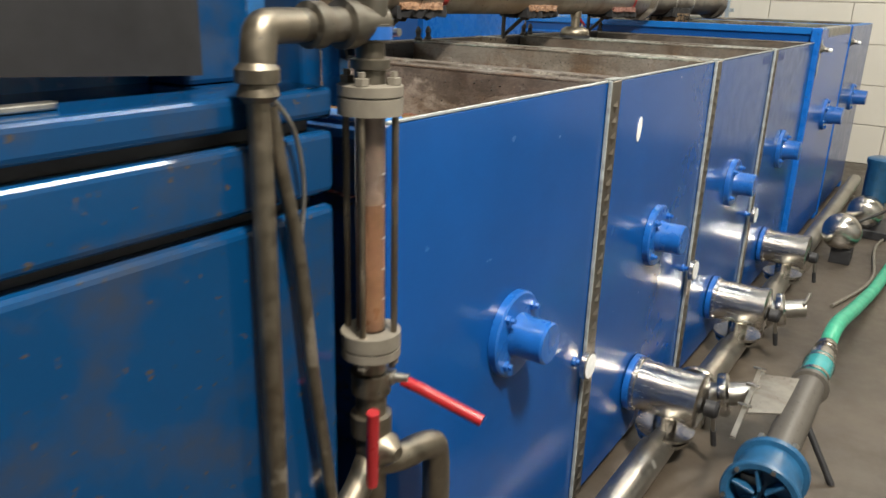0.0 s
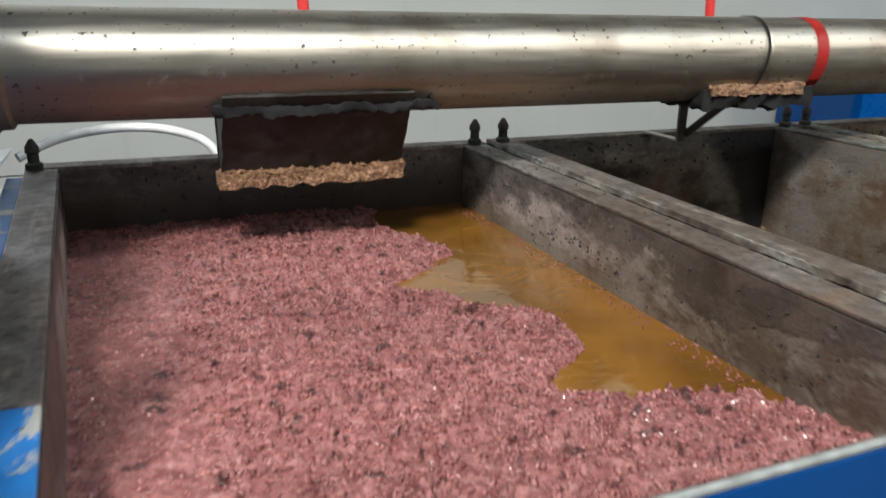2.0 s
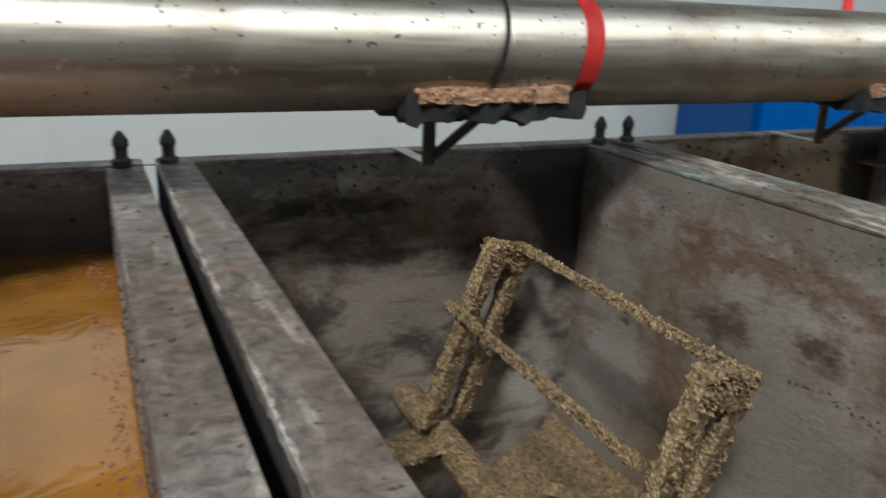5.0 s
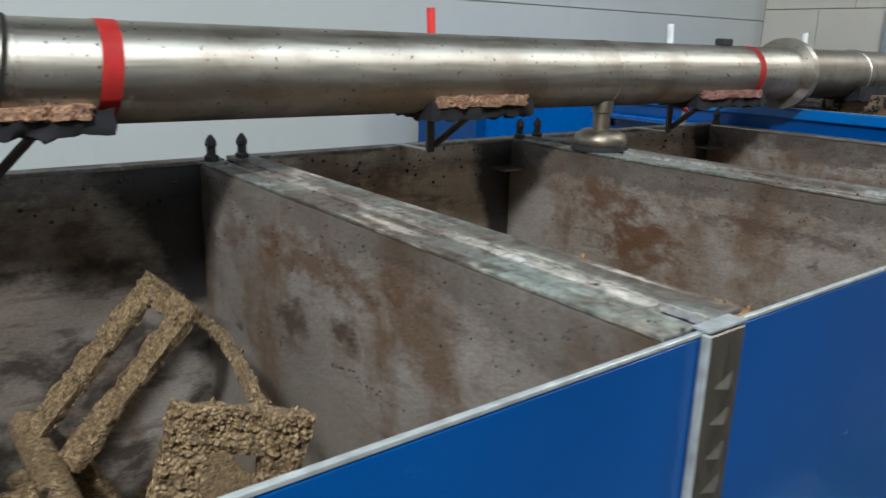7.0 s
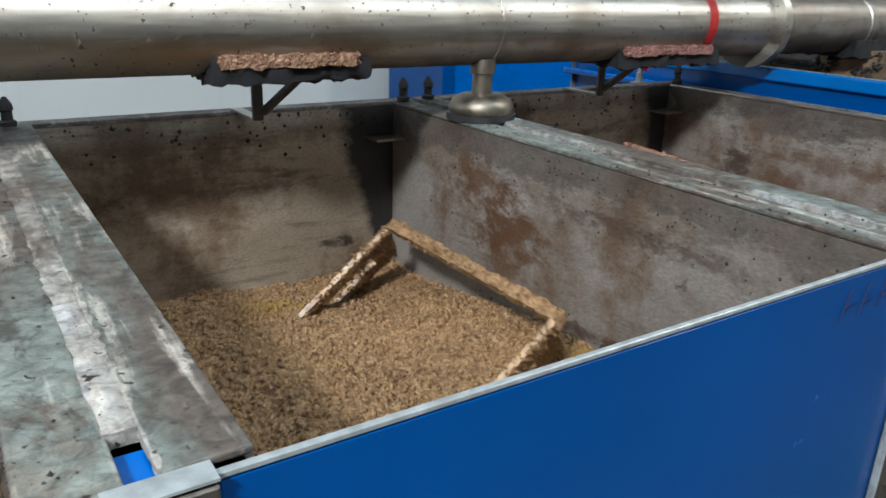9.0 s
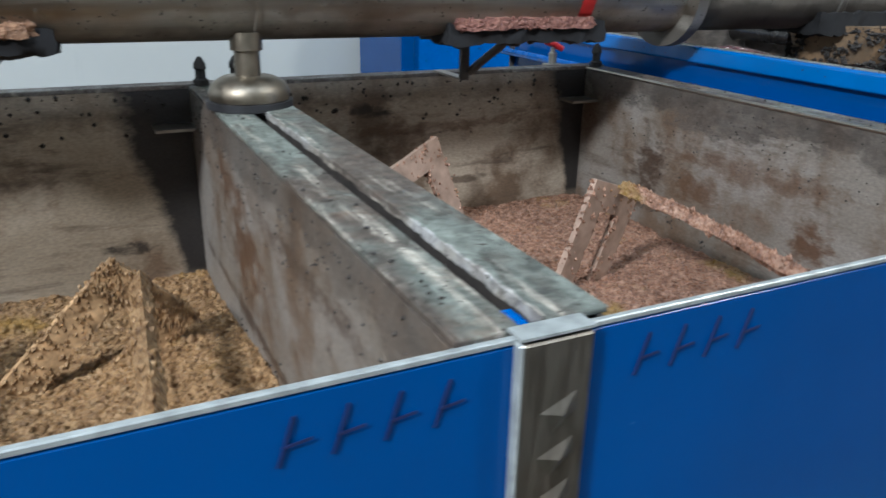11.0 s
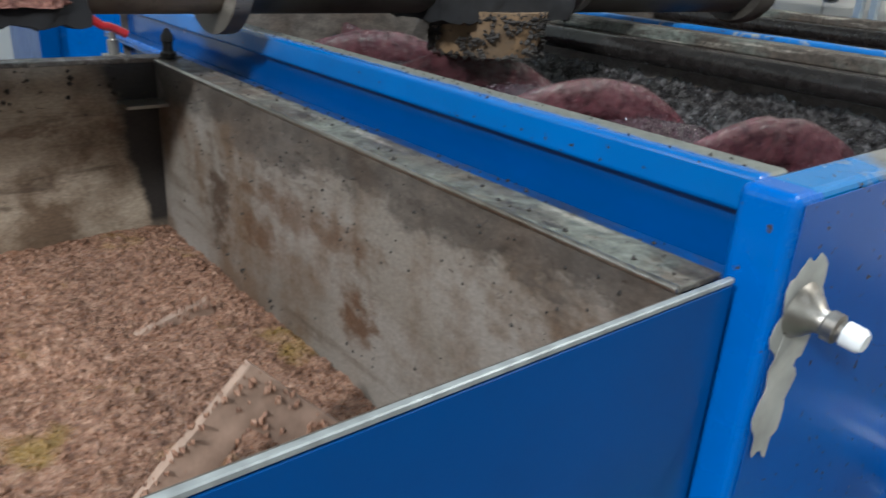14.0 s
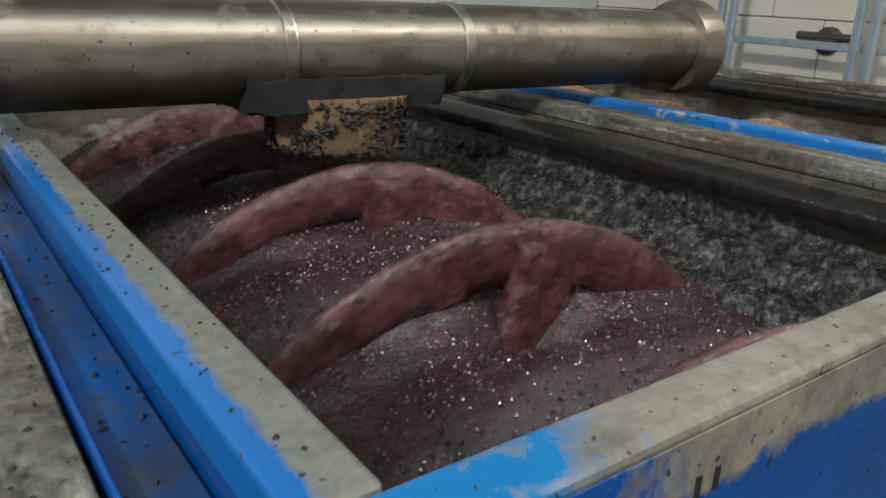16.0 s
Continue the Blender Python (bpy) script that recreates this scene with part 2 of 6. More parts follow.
def rim_paint(name, base, cream, dark):
    """Greenish-grey rim sheet: lengthwise cream streaks, dark smears and dried spots."""
    m, nt, bs = mat_new(name)
    col = ramp(nt, tex_noise(nt, 6.0, 7.0, 0.6), [(0.3, tuple(c * 0.78 for c in base)), (0.7, tuple(c * 1.12 for c in base))])
    patch = tex_noise(nt, 4.5, 9.0, 0.62, stretch=(1, 0.6, 1), distort=0.5)
    col = mix(nt, ramp(nt, patch, [(0.44, 0.9), (0.56, 0.0)]), col, (0.085, 0.064, 0.050))
    col = mix(nt, ramp(nt, patch, [(0.55, 0.0), (0.62, 0.7)]), col, tuple(min(0.4, c * 1.55) for c in base))
    lane = tex_noise(nt, 42.0, 7.0, 0.62, stretch=(1, 0.10, 1))
    col = mix(nt, ramp(nt, lane, [(0.55, 0.0), (0.68, cream)]), col, (0.46, 0.42, 0.35))
    smear = tex_noise(nt, 26.0, 9.0, 0.72, stretch=(0.8, 0.45, 1), distort=0.5)
    col = mix(nt, ramp(nt, smear, [(0.62 - 0.08 * dark, 0.0), (0.68 - 0.08 * dark, 0.8)]), col, (0.055, 0.046, 0.037))
    rust = tex_noise(nt, 9.0, 8.0, 0.7)
    col = mix(nt, ramp(nt, rust, [(0.56, 0.0), (0.70, 0.6)]), col, (0.15, 0.085, 0.05))
    spot = tex_noise(nt, 95.0, 3.0, 0.5)
    col = mix(nt, ramp(nt, spot, [(0.66, 0.0), (0.69, 1.0)]), col, (0.035, 0.028, 0.022))
    mottle = nt.nodes.new("ShaderNodeMix")
    mottle.data_type, mottle.blend_type = "RGBA", "MULTIPLY"
    mottle.inputs[0].default_value = 1.0
    link(nt, col, mottle.inputs[6])
    link(nt, ramp(nt, tex_noise(nt, 48.0, 9.0, 0.75, distort=0.6), [(0.36, 0.45), (0.62, 1.35)]), mottle.inputs[7])
    col = mottle.outputs[2]
    link(nt, col, bs.inputs["Base Color"])
    link(nt, ramp(nt, tex_noise(nt, 18.0, 6.0, 0.65), [(0.35, 0.34), (0.65, 0.72)]), bs.inputs["Roughness"])
    bs.inputs["Specular IOR Level"].default_value = 0.4
    bump(nt, bs, tex_noise(nt, 40.0, 8.0, 0.72), 0.75, 0.005)
    return m


def paste(name, low, mid, high, rough=0.42, scale=60.0, oily=None, grain=0.5, pits=None):
    """Wet olive paste: shade of the pits put into the colour, bright wet grains."""
    m, nt, bs = mat_new(name)
    f = tex_noise(nt, scale, 6.0, 0.65)
    col = ramp(nt, f, [(0.32, low), (0.5, mid), (0.68, high)])
    big = tex_noise(nt, 3.0, 4.0)
    bm_ = ramp(nt, big, [(0.35, 0.78), (0.65, 1.0)])
    co = nt.nodes.new("ShaderNodeTexCoord")
    vor = nt.nodes.new("ShaderNodeTexVoronoi")
    vor.inputs["Scale"].default_value = scale * 2.0
    link(nt, co.outputs["Object"], vor.inputs["Vector"])
    pit = ramp(nt, vor.outputs["Distance"], [(0.25, 1.0), (0.75, 0.35)])
    col = mix(nt, ramp(nt, pit, [(0.3, grain), (0.9, 0.0)]), col, low)
    mul = nt.nodes.new("ShaderNodeMix")
    mul.data_type, mul.blend_type = "RGBA", "MULTIPLY"
    mul.inputs[0].default_value = 1.0
    link(nt, col, mul.inputs[6])
    link(nt, bm_, mul.inputs[7])
    out = mul.outputs[2]
    if pits:
        holes = tex_noise(nt, scale * 0.9, 3.0, 0.5, stretch=(1, 1, 0.2), distort=0.3)
        out = mix(nt, ramp(nt, holes, [(0.60, 0.0), (0.68, 0.9)]), out, pits)
    if oily:
        o = tex_noise(nt, 4.5, 6.0, 0.6, distort=0.4)
        out = mix(nt, ramp(nt, o, [(0.60, 0.0), (0.68, 0.7)]), out, oily)
    link(nt, out, bs.inputs["Base Color"])
    g = tex_noise(nt, scale * 2.2, 3.0)
    link(nt, ramp(nt, g, [(0.35, rough - 0.25), (0.6, rough + 0.15)]), bs.inputs["Roughness"])
    bs.inputs["Specular IOR Level"].default_value = 0.6
    ad = nt.nodes.new("ShaderNodeMath")
    ad.operation = "SUBTRACT"
    link(nt, tex_noise(nt, scale * 1.6, 5.0, 0.7), ad.inputs[0])
    sc = nt.nodes.new("ShaderNodeMath")
    sc.operation = "MULTIPLY"
    sc.inputs[1].default_value = grain
    link(nt, vor.outputs["Distance"], sc.inputs[0])
    link(nt, sc.outputs[0], ad.inputs[1])
    bump(nt, bs, ad.outputs[0], 1.0, 0.007)
    return m


def worn_rail(name, paint, bare, axis, edge, soft, amount, low_z=None):
    """Enamel rubbed through to bare grey beyond an edge, with a ragged border and fine dirt."""
    m, nt, bs = mat_new(name)
    co = nt.nodes.new("ShaderNodeTexCoord")
    sep = nt.nodes.new("ShaderNodeSeparateXYZ")
    link(nt, co.outputs["Object"], sep.inputs[0])

    def calc(op, a, b):
        n = nt.nodes.new("ShaderNodeMath")
        n.operation = op
        for sock, v in ((n.inputs[0], a), (n.inputs[1], b)):
            if isinstance(v, (int, float)):
                sock.default_value = v
            else:
                link(nt, v, sock)
        return n.outputs[0]

    rag = calc("MULTIPLY", calc("SUBTRACT", tex_noise(nt, 26.0, 8.0, 0.65, distort=0.4), 0.5), amount)
    val = calc("ADD", calc("MULTIPLY", calc("SUBTRACT", sep.outputs["XYZ".index(axis)], edge), 1.0 / soft), rag)
    if low_z is not None:
        val = calc("MINIMUM", val, calc("ADD", calc("MULTIPLY", calc("SUBTRACT", sep.outputs[2], low_z), 55.0), rag))
    mask = ramp(nt, val, [(0.25, 0.0), (0.46, 0.55), (0.75, 1.0)])
    dirt = ramp(nt, tex_noise(nt, 13.0, 9.0, 0.7), [(0.5, 0.0), (0.7, 0.75)])
    grey = mix(nt, ramp(nt, tex_noise(nt, 4.0, 6.0), [(0.3, 0.0), (0.7, 1.0)]), bare, tuple(c * 0.62 for c in bare))
    grey = mix(nt, ramp(nt, tex_noise(nt, 55.0, 9.0, 0.75, distort=0.5), [(0.38, 0.75), (0.58, 0.0)]), grey, tuple(c * 0.45 for c in bare))
    grey = mix(nt, dirt, grey, (0.07, 0.062, 0.05))
    blue = ramp(nt, tex_noise(nt, 5.0, 5.0), [(0.3, tuple(c * 0.8 for c in paint)), (0.7, paint)])
    col = mix(nt, mask, blue, grey)
    spk = ramp(nt, tex_noise(nt, 95.0, 2.0), [(0.68, 0.0), (0.71, 1.0)])
    col = mix(nt, spk, col, (0.03, 0.025, 0.02))
    link(nt, col, bs.inputs["Base Color"])
    link(nt, ramp(nt, mask, [(0.0, 0.25), (1.0, 0.52)]), bs.inputs["Roughness"])
    bump(nt, bs, mask, 0.25, 0.002)
    return m


M_BLUE = paint_blue("blue_panel_paint", (0.0012, 0.054, 0.222), 0.19)
# one crusher blue twice: front darkened for shade, hood brightened for light
M_BLUE_SHADED = paint_blue("blue_crusher_shaded", (0.0010, 0.034, 0.105), 0.11, grime=0.05, speck=0.5, wavy=0.14)
M_BLUE_LIT = paint_blue("blue_hood_lit", (0.005, 0.150, 0.42), 0.24, grime=0.35, speck=1.2)
M_BLUE_DIRTY = paint_blue("blue_ledge_paint", (0.005, 0.085, 0.30), 0.35, grime=0.9, speck=0.8)
M_BLUE_FRESH = paint_blue("blue_frame_paint", (0.002, 0.105, 0.42), 0.25, speck=0.3)
M_BLUE_WORN = paint_blue("worn_frame_paint", (0.012, 0.16, 0.48), 0.4, worn=0.35, grime=0.3, speck=0.8)
M_RAIL_LEFT = worn_rail("rubbed_side_rail", (0.003, 0.125, 0.43), (0.215, 0.225, 0.190), "X", 3.124, 0.016, 1.6)
M_RAIL_FRONT = worn_rail("rubbed_front_rail", (0.004, 0.165, 0.44), (0.29, 0.275, 0.235), "X", 3.20, 0.14, 2.6)
M_PANEL_WORN = worn_rail("rubbed_front_sheet", (0.0012, 0.080, 0.36), (0.33, 0.31, 0.265), "X", 3.27, 0.10, 2.4, 1.366)
M_BLUE_FLANGE = simple("flange_paint", (0.004, 0.080, 0.31), 0.3, coat=0.3)
M_RIM = rim_paint("rim_paint", (0.135, 0.150, 0.130), 0.8, 0.75)
M_RIM_DARK = rim_paint("soiled_rim_paint", (0.120, 0.106, 0.094), 0.35, 0.9)
M_RIM_GRIMY = rim_paint("grimy_rim_paint", (0.135, 0.140, 0.114), 0.5, 0.9)
M_FOLD = rim_paint("soiled_fold", (0.34, 0.32, 0.28), 1.0, 0.5)
M_EDGE = simple("bare_edge", (0.32, 0.345, 0.34), 0.35, 0.3, 0.3, 40)
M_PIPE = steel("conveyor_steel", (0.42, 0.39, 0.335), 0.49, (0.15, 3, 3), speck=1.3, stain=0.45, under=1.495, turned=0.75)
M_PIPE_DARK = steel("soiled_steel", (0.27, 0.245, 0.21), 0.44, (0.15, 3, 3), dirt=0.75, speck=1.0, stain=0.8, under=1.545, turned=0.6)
M_CHUTE = steel("blackened_steel", (0.05, 0.046, 0.042), 0.55, dirt=1.0, dark_colour=(0.014, 0.012, 0.010), speck=1.0, stain=0.2)
M_SPOUT = paint_blue("stained_spout", (0.24, 0.155, 0.085), 0.5, grime=1.0, speck=1.3)
M_SHINE = steel("polished_steel", (0.55, 0.52, 0.475), 0.23, (3, 0.3, 3), stain=0.15)
M_STEEL = steel("plain_steel", (0.42, 0.40, 0.36), 0.36, speck=0.2, stain=0.3)
M_STRIP = steel("strip_steel", (0.215, 0.195, 0.165), 0.46, (4, 4, 0.5), stain=0.5)
M_GALV = simple("galvanised", (0.40, 0.46, 0.50), 0.45, 0.6, 0.15, 18)
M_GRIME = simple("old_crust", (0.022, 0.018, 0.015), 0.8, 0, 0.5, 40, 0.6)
M_WETGRIME = simple("wet_grime", (0.016, 0.014, 0.013), 0.25, 0, 0.5, 40, 0.4)
M_CRUMB = paste("dried_crumbs", (0.10, 0.045, 0.022), (0.36, 0.19, 0.10), (0.55, 0.34, 0.20), 0.6, 90)
M_CRUMB_PINK = paste("pinkish_crumbs", (0.10, 0.03, 0.025), (0.28, 0.12, 0.085), (0.42, 0.21, 0.15), 0.6, 90)
M_RED = simple("red_tape", (0.55, 0.03, 0.025), 0.5)
M_REDGRIP = simple("red_grip", (0.30, 0.012, 0.016), 0.3, coat=0.4)
M_WHITE = simple("white_plastic", (0.72, 0.73, 0.72), 0.4)
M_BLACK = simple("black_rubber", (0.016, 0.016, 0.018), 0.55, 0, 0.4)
M_DEAD_BLACK = simple("dead_black", (0.005, 0.005, 0.006), 0.9, 0, 0.4)
M_BRASS = steel("pipe_fitting", (0.225, 0.195, 0.15), 0.45, dirt=0.4, speck=0.4, stain=0.6)
M_OILED = steel("oiled_fitting", (0.15, 0.135, 0.11), 0.5, dirt=0.6, speck=0.6, stain=0.5)
M_PUTTY = simple("grey_plastic_flange", (0.145, 0.130, 0.105), 0.5, 0, 0.18, 25)
M_GREEN = simple("green_hose", (0.035, 0.33, 0.20), 0.42, 0, 0.2, 20)
M_TEAL = simple("teal_hose", (0.02, 0.26, 0.27), 0.25, 0, 0.15, 20, coat=0.5)
M_PUMP = simple("pump_paint", (0.012, 0.075, 0.16), 0.35, 0, 0.2, 25)
M_MARK = simple("marker_ink", (0.005, 0.012, 0.07), 0.6)
M_PRIMER = simple("bare_primer", (0.33, 0.33, 0.30), 0.6, 0, 0.25, 22, 0.2)
M_PASTE_PINK = paste("pink_paste", (0.165, 0.056, 0.054), (0.345, 0.133, 0.125), (0.47, 0.220, 0.207), 0.20, 42, grain=0.55, pits=(0.055, 0.022, 0.022))
M_PASTE_TAN = paste("tan_paste", (0.12, 0.055, 0.018), (0.40, 0.235, 0.10), (0.56, 0.37, 0.19), 0.45, 60, oily=(0.30, 0.17, 0.03))
M_PASTE_ROSE = paste("rosy_paste", (0.11, 0.05, 0.03), (0.37, 0.195, 0.12), (0.58, 0.37, 0.26), 0.37, 62, oily=(0.26, 0.17, 0.03), grain=0.45)
M_FILM_TAN = simple("tan_paste_film", (0.37, 0.235, 0.12), 0.42, 0, 0.7, 30, 0.9)
M_FILM_ROSE = simple("rosy_paste_film", (0.35, 0.245, 0.185), 0.40, 0, 0.25, 30, 0.35)
M_PASTE_PURPLE = paste("purple_paste", (0.014, 0.005, 0.009), (0.034, 0.012, 0.020), (0.066, 0.028, 0.038), 0.04, 40, grain=0.2)
M_RIBBON = paste("ribbon_paste", (0.034, 0.010, 0.014), (0.084, 0.026, 0.033), (0.15, 0.060, 0.068), 0.14, 30, grain=0.12)
for m_ in (M_PASTE_PURPLE, M_RIBBON):
    m_.node_tree.nodes["Principled BSDF"].inputs["Specular IOR Level"].default_value = 0.85  # oily, wet
M_FLECK_DARK = simple("wet_dark_fleck", (0.060, 0.028, 0.036), 0.27, 0, 0.3)
M_FLECK_PINK = simple("wet_pink_fleck", (0.37, 0.165, 0.155), 0.24, 0, 0.3)
M_FLECK_DARK.node_tree.nodes["Principled BSDF"].inputs["Specular IOR Level"].default_value = 1.0
M_GRAVEL = paste("gritty_paste", (0.009, 0.008, 0.008), (0.034, 0.030, 0.030), (0.17, 0.16, 0.155), 0.16, 38, grain=0.6)
M_PASTE_MUD = paste("mud_residue", (0.070, 0.044, 0.018), (0.27, 0.180, 0.085), (0.46, 0.335, 0.18), 0.45, 80, grain=0.7)
RUST, UMBER, SOOT = (0.105, 0.052, 0.026), (0.060, 0.036, 0.024), (0.022, 0.018, 0.016)
M_WALLS = [
    tank_wall("tank_lining_a", 0, 0.15, [("Y", 0.95, 1.30, 0.38, 0.07, (0.46, 0.40, 0.38), 0.9), ("Y", 0.30, 1.27, 0.35, 0.08, UMBER, 0.6)]),
    tank_wall("tank_lining_b", 1, 0.0, [("Y", 0.75, 1.24, 0.30, 0.045, RUST, 0.7), ("Y", 0.87, 1.10, 0.09, 0.05, UMBER, 0.8), ("Y", 0.66, 1.137, 0.05, 0.03, UMBER, 0.8)], crust=0.35),
    tank_wall("tank_lining_c", 2, 0.0, [("Y", 0.81, 1.14, 0.12, 0.085, RUST, 0.9), ("Y", 0.94, 1.22, 0.10, 0.07, RUST, 0.7), ("Y", 0.80, 1.005, 0.55, 0.016, UMBER, 0.8), ("Y", 0.40, 1.24, 0.35, 0.02, UMBER, 0.6)], crust=0.6),
    tank_wall("tank_lining_d", 3, 0.0, [("Y", 1.03, 1.13, 0.06, 0.11, UMBER, 0.85), ("Y", 0.52, 1.09, 0.055, 0.05, RUST, 0.9), ("Y", 0.85, 1.12, 0.07, 0.05, RUST, 0.55), ("Y", 0.72, 1.20, 0.25, 0.03, RUST, 0.5)], crust=0.75),
    tank_wall("tank_lining_e", 4, 0.2)]
BEIGE = (1.50, 1.40, 1.22)
M_BACK_WALLS = [
    tank_wall("black_lining", 9, 1.7),
    tank_wall("blotted_lining", 12, 0.65, [("X", 0.30, 1.25, 0.18, 0.035, SOOT, 0.9), ("X", 0.45, 1.135, 0.13, 0.02, SOOT, 0.85), ("X", 0.70, 1.13, 0.12, 0.02, SOOT, 0.8)], (0.918, 0.27, 1.02)),
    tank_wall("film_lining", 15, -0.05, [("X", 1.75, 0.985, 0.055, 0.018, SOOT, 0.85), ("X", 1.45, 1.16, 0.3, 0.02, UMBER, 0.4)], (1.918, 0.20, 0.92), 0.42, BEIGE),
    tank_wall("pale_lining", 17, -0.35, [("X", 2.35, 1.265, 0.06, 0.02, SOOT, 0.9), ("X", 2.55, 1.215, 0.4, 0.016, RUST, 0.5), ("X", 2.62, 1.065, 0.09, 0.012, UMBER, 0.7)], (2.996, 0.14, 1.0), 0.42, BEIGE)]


def oil_material():
    m, nt, bs = mat_new("olive_oil")
    f = tex_noise(nt, 5.0, 3.0, 0.5, distort=0.6)
    link(nt, ramp(nt, f, [(0.3, (0.115, 0.050, 0.007)), (0.7, (0.235, 0.105, 0.017))]), bs.inputs["Base Color"])
    bs.inputs["Roughness"].default_value = 0.06
    bs.inputs["Coat Weight"].default_value = 0.3
    bump(nt, bs, tex_noise(nt, 7.0, 4.0, distort=1.6), 0.30, 0.012)
    return m


def glass_material(name, tint, rough=0.03):
    m, nt, bs = mat_new(name)
    bs.inputs["Base Color"].default_value = (*tint, 1)
    bs.inputs["Transmission Weight"].default_value = 1.0
    bs.inputs["Roughness"].default_value = rough
    bs.inputs["IOR"].default_value = 1.2
    return m


def wall_panel_material(name, base, joints=False):
    m, nt, bs = mat_new(name)
    f = tex_noise(nt, 1.4, 5.0)
    col = ramp(nt, f, [(0.3, tuple(c * 0.93 for c in base)), (0.7, base)])
    st = tex_noise(nt, 6.0, 7.0, 0.6, stretch=(1, 1, 0.25))
    col = mix(nt, ramp(nt, st, [(0.62, 0.0), (0.8, 0.35)]), col, tuple(c * 0.6 for c in base))
    link(nt, col, bs.inputs["Base Color"])
    bs.inputs["Roughness"].default_value = 0.55
    bump(nt, bs, tex_noise(nt, 30.0, 4.0), 0.06, 0.004)
    return m


def floor_material():
    m, nt, bs = mat_new("stained_concrete")
    f = tex_noise(nt, 1.1, 8.0, 0.62)
    col = ramp(nt, f, [(0.3, (0.030, 0.023, 0.017)), (0.7, (0.082, 0.065, 0.048))])
    s = tex_noise(nt, 5.0, 8.0, 0.68)
    col = mix(nt, ramp(nt, s, [(0.56, 0.0), (0.72, 0.7)]), col, (0.055, 0.04, 0.028))
    link(nt, col, bs.inputs["Base Color"])
    link(nt, ramp(nt, s, [(0.35, 0.65), (0.7, 0.3)]), bs.inputs["Roughness"])
    bump(nt, bs, tex_noise(nt, 45.0, 6.0), 0.2, 0.004)
    return m


M_OIL = oil_material()
M_GLASS = glass_material("sight_glass", (0.95, 0.93, 0.9))
M_OILCOL = simple("oil_column", (0.25, 0.135, 0.080), 0.3, 0, 0.35, 14)
M_OILFILM = simple("oil_film", (0.24, 0.180, 0.150), 0.3, 0, 0.35, 16)
M_WALL = wall_panel_material("white_wall_panel", (0.50, 0.525, 0.505))
M_BLOCK = wall_panel_material("white_block_paint", (0.66, 0.62, 0.54))
M_PILASTER = wall_panel_material("pinkish_plaster", (0.52, 0.44, 0.41))
M_FLOOR = floor_material()
# surfaces out of view, kept pale so they bounce fill light
M_WALL_UNSEEN = wall_panel_material("white_wall_paint", (0.50, 0.51, 0.49))
M_ROOF = wall_panel_material("roof_sheet", (0.48, 0.50, 0.51))
M_FRAME_RED = simple("red_window_frame", (0.20, 0.06, 0.055), 0.5)


def glow_material(name, colour, power):
    m, nt, bs = mat_new(name)
    bs.inputs["Emission Color"].default_value = (*colour, 1)
    bs.inputs["Emission Strength"].default_value = power
    bs.inputs["Base Color"].default_value = (*colour, 1)
    return m


M_SKY = glow_material("daylight", (0.93, 0.96, 1.0), 3.0)


# ---- mesh helpers ----
def finish(bm, name, material, smooth=None):
    bmesh.ops.recalc_face_normals(bm, faces=bm.faces)
    me = bpy.data.meshes.new(name)
    bm.to_mesh(me)
    bm.free()
    me.materials.append(material)
    if smooth is not None:
        me.polygons.foreach_set("use_smooth", [True] * len(me.polygons))
        if smooth < 179:
            me.set_sharp_from_angle(angle=radians(smooth))
    return me


def part(name, bm, material, parent=None, label="", smooth=None, kind="", group="", category=""):
    ob = new(name, finish(bm, name, material, smooth))
    if parent is not None:
        ob.parent = parent
    return tagged(ob, label, category, group, kind)


def thing(name, label, category, at=(0, 0, 0), group="", kind=""):
    ob = new(name)
    ob.empty_display_size = 0.05
    ob.location = at
    return tagged(ob, label, category, group, kind)


def box(x0, x1, y0, y1, z0, z1, bevel=0.0, seg=2, bm=None):
    b = bmesh.new()
    bmesh.ops.create_cube(b, size=1.0)
    for v in b.verts:
        v.co = Vector(((x0 + x1) / 2 + v.co.x * (x1 - x0), (y0 + y1) / 2 + v.co.y * (y1 - y0), (z0 + z1) / 2 + v.co.z * (z1 - z0)))
    if bevel:
        bmesh.ops.bevel(b, geom=b.edges[:], offset=bevel, segments=seg, profile=0.5, affect="EDGES")
    if bm is None:
        return b
    return join(bm, b)


def join(bm, other, m=None):
    """Adds the mesh other, moved by m, to bm."""
    me = bpy.data.meshes.new("tmp")
    other.to_mesh(me)
    other.free()
    if m is not None:
        me.transform(m)
    bm.from_mesh(me)
    bpy.data.meshes.remove(me)
    return bm


def lathe(p0, direction, profile, seg=28, bm=None, caps=True):
    """Turned shape: profile of (distance along, radius)."""
    b = bmesh.new() if bm is None else bm
    d = Vector(direction).normalized()
    a = d.orthogonal().normalized()
    c = d.cross(a)
    rings = []
    for h, r in profile:
        o = Vector(p0) + d * h
        rings.append([b.verts.new(o + (a * math.cos(2 * math.pi * k / seg) + c * math.sin(2 * math.pi * k / seg)) * r) for k in range(seg)])
    for r0, r1 in zip(rings, rings[1:]):
        for k in range(seg):
            b.faces.new((r0[k], r0[(k + 1) % seg], r1[(k + 1) % seg], r1[k]))
    if caps:
        b.faces.new(rings[0][::-1])
        b.faces.new(rings[-1])
    return b


def rod(p0, p1, r, seg=16, bm=None):
    d = Vector(p1) - Vector(p0)
    return lathe(p0, d, [(0, r), (d.length, r)], seg, bm)


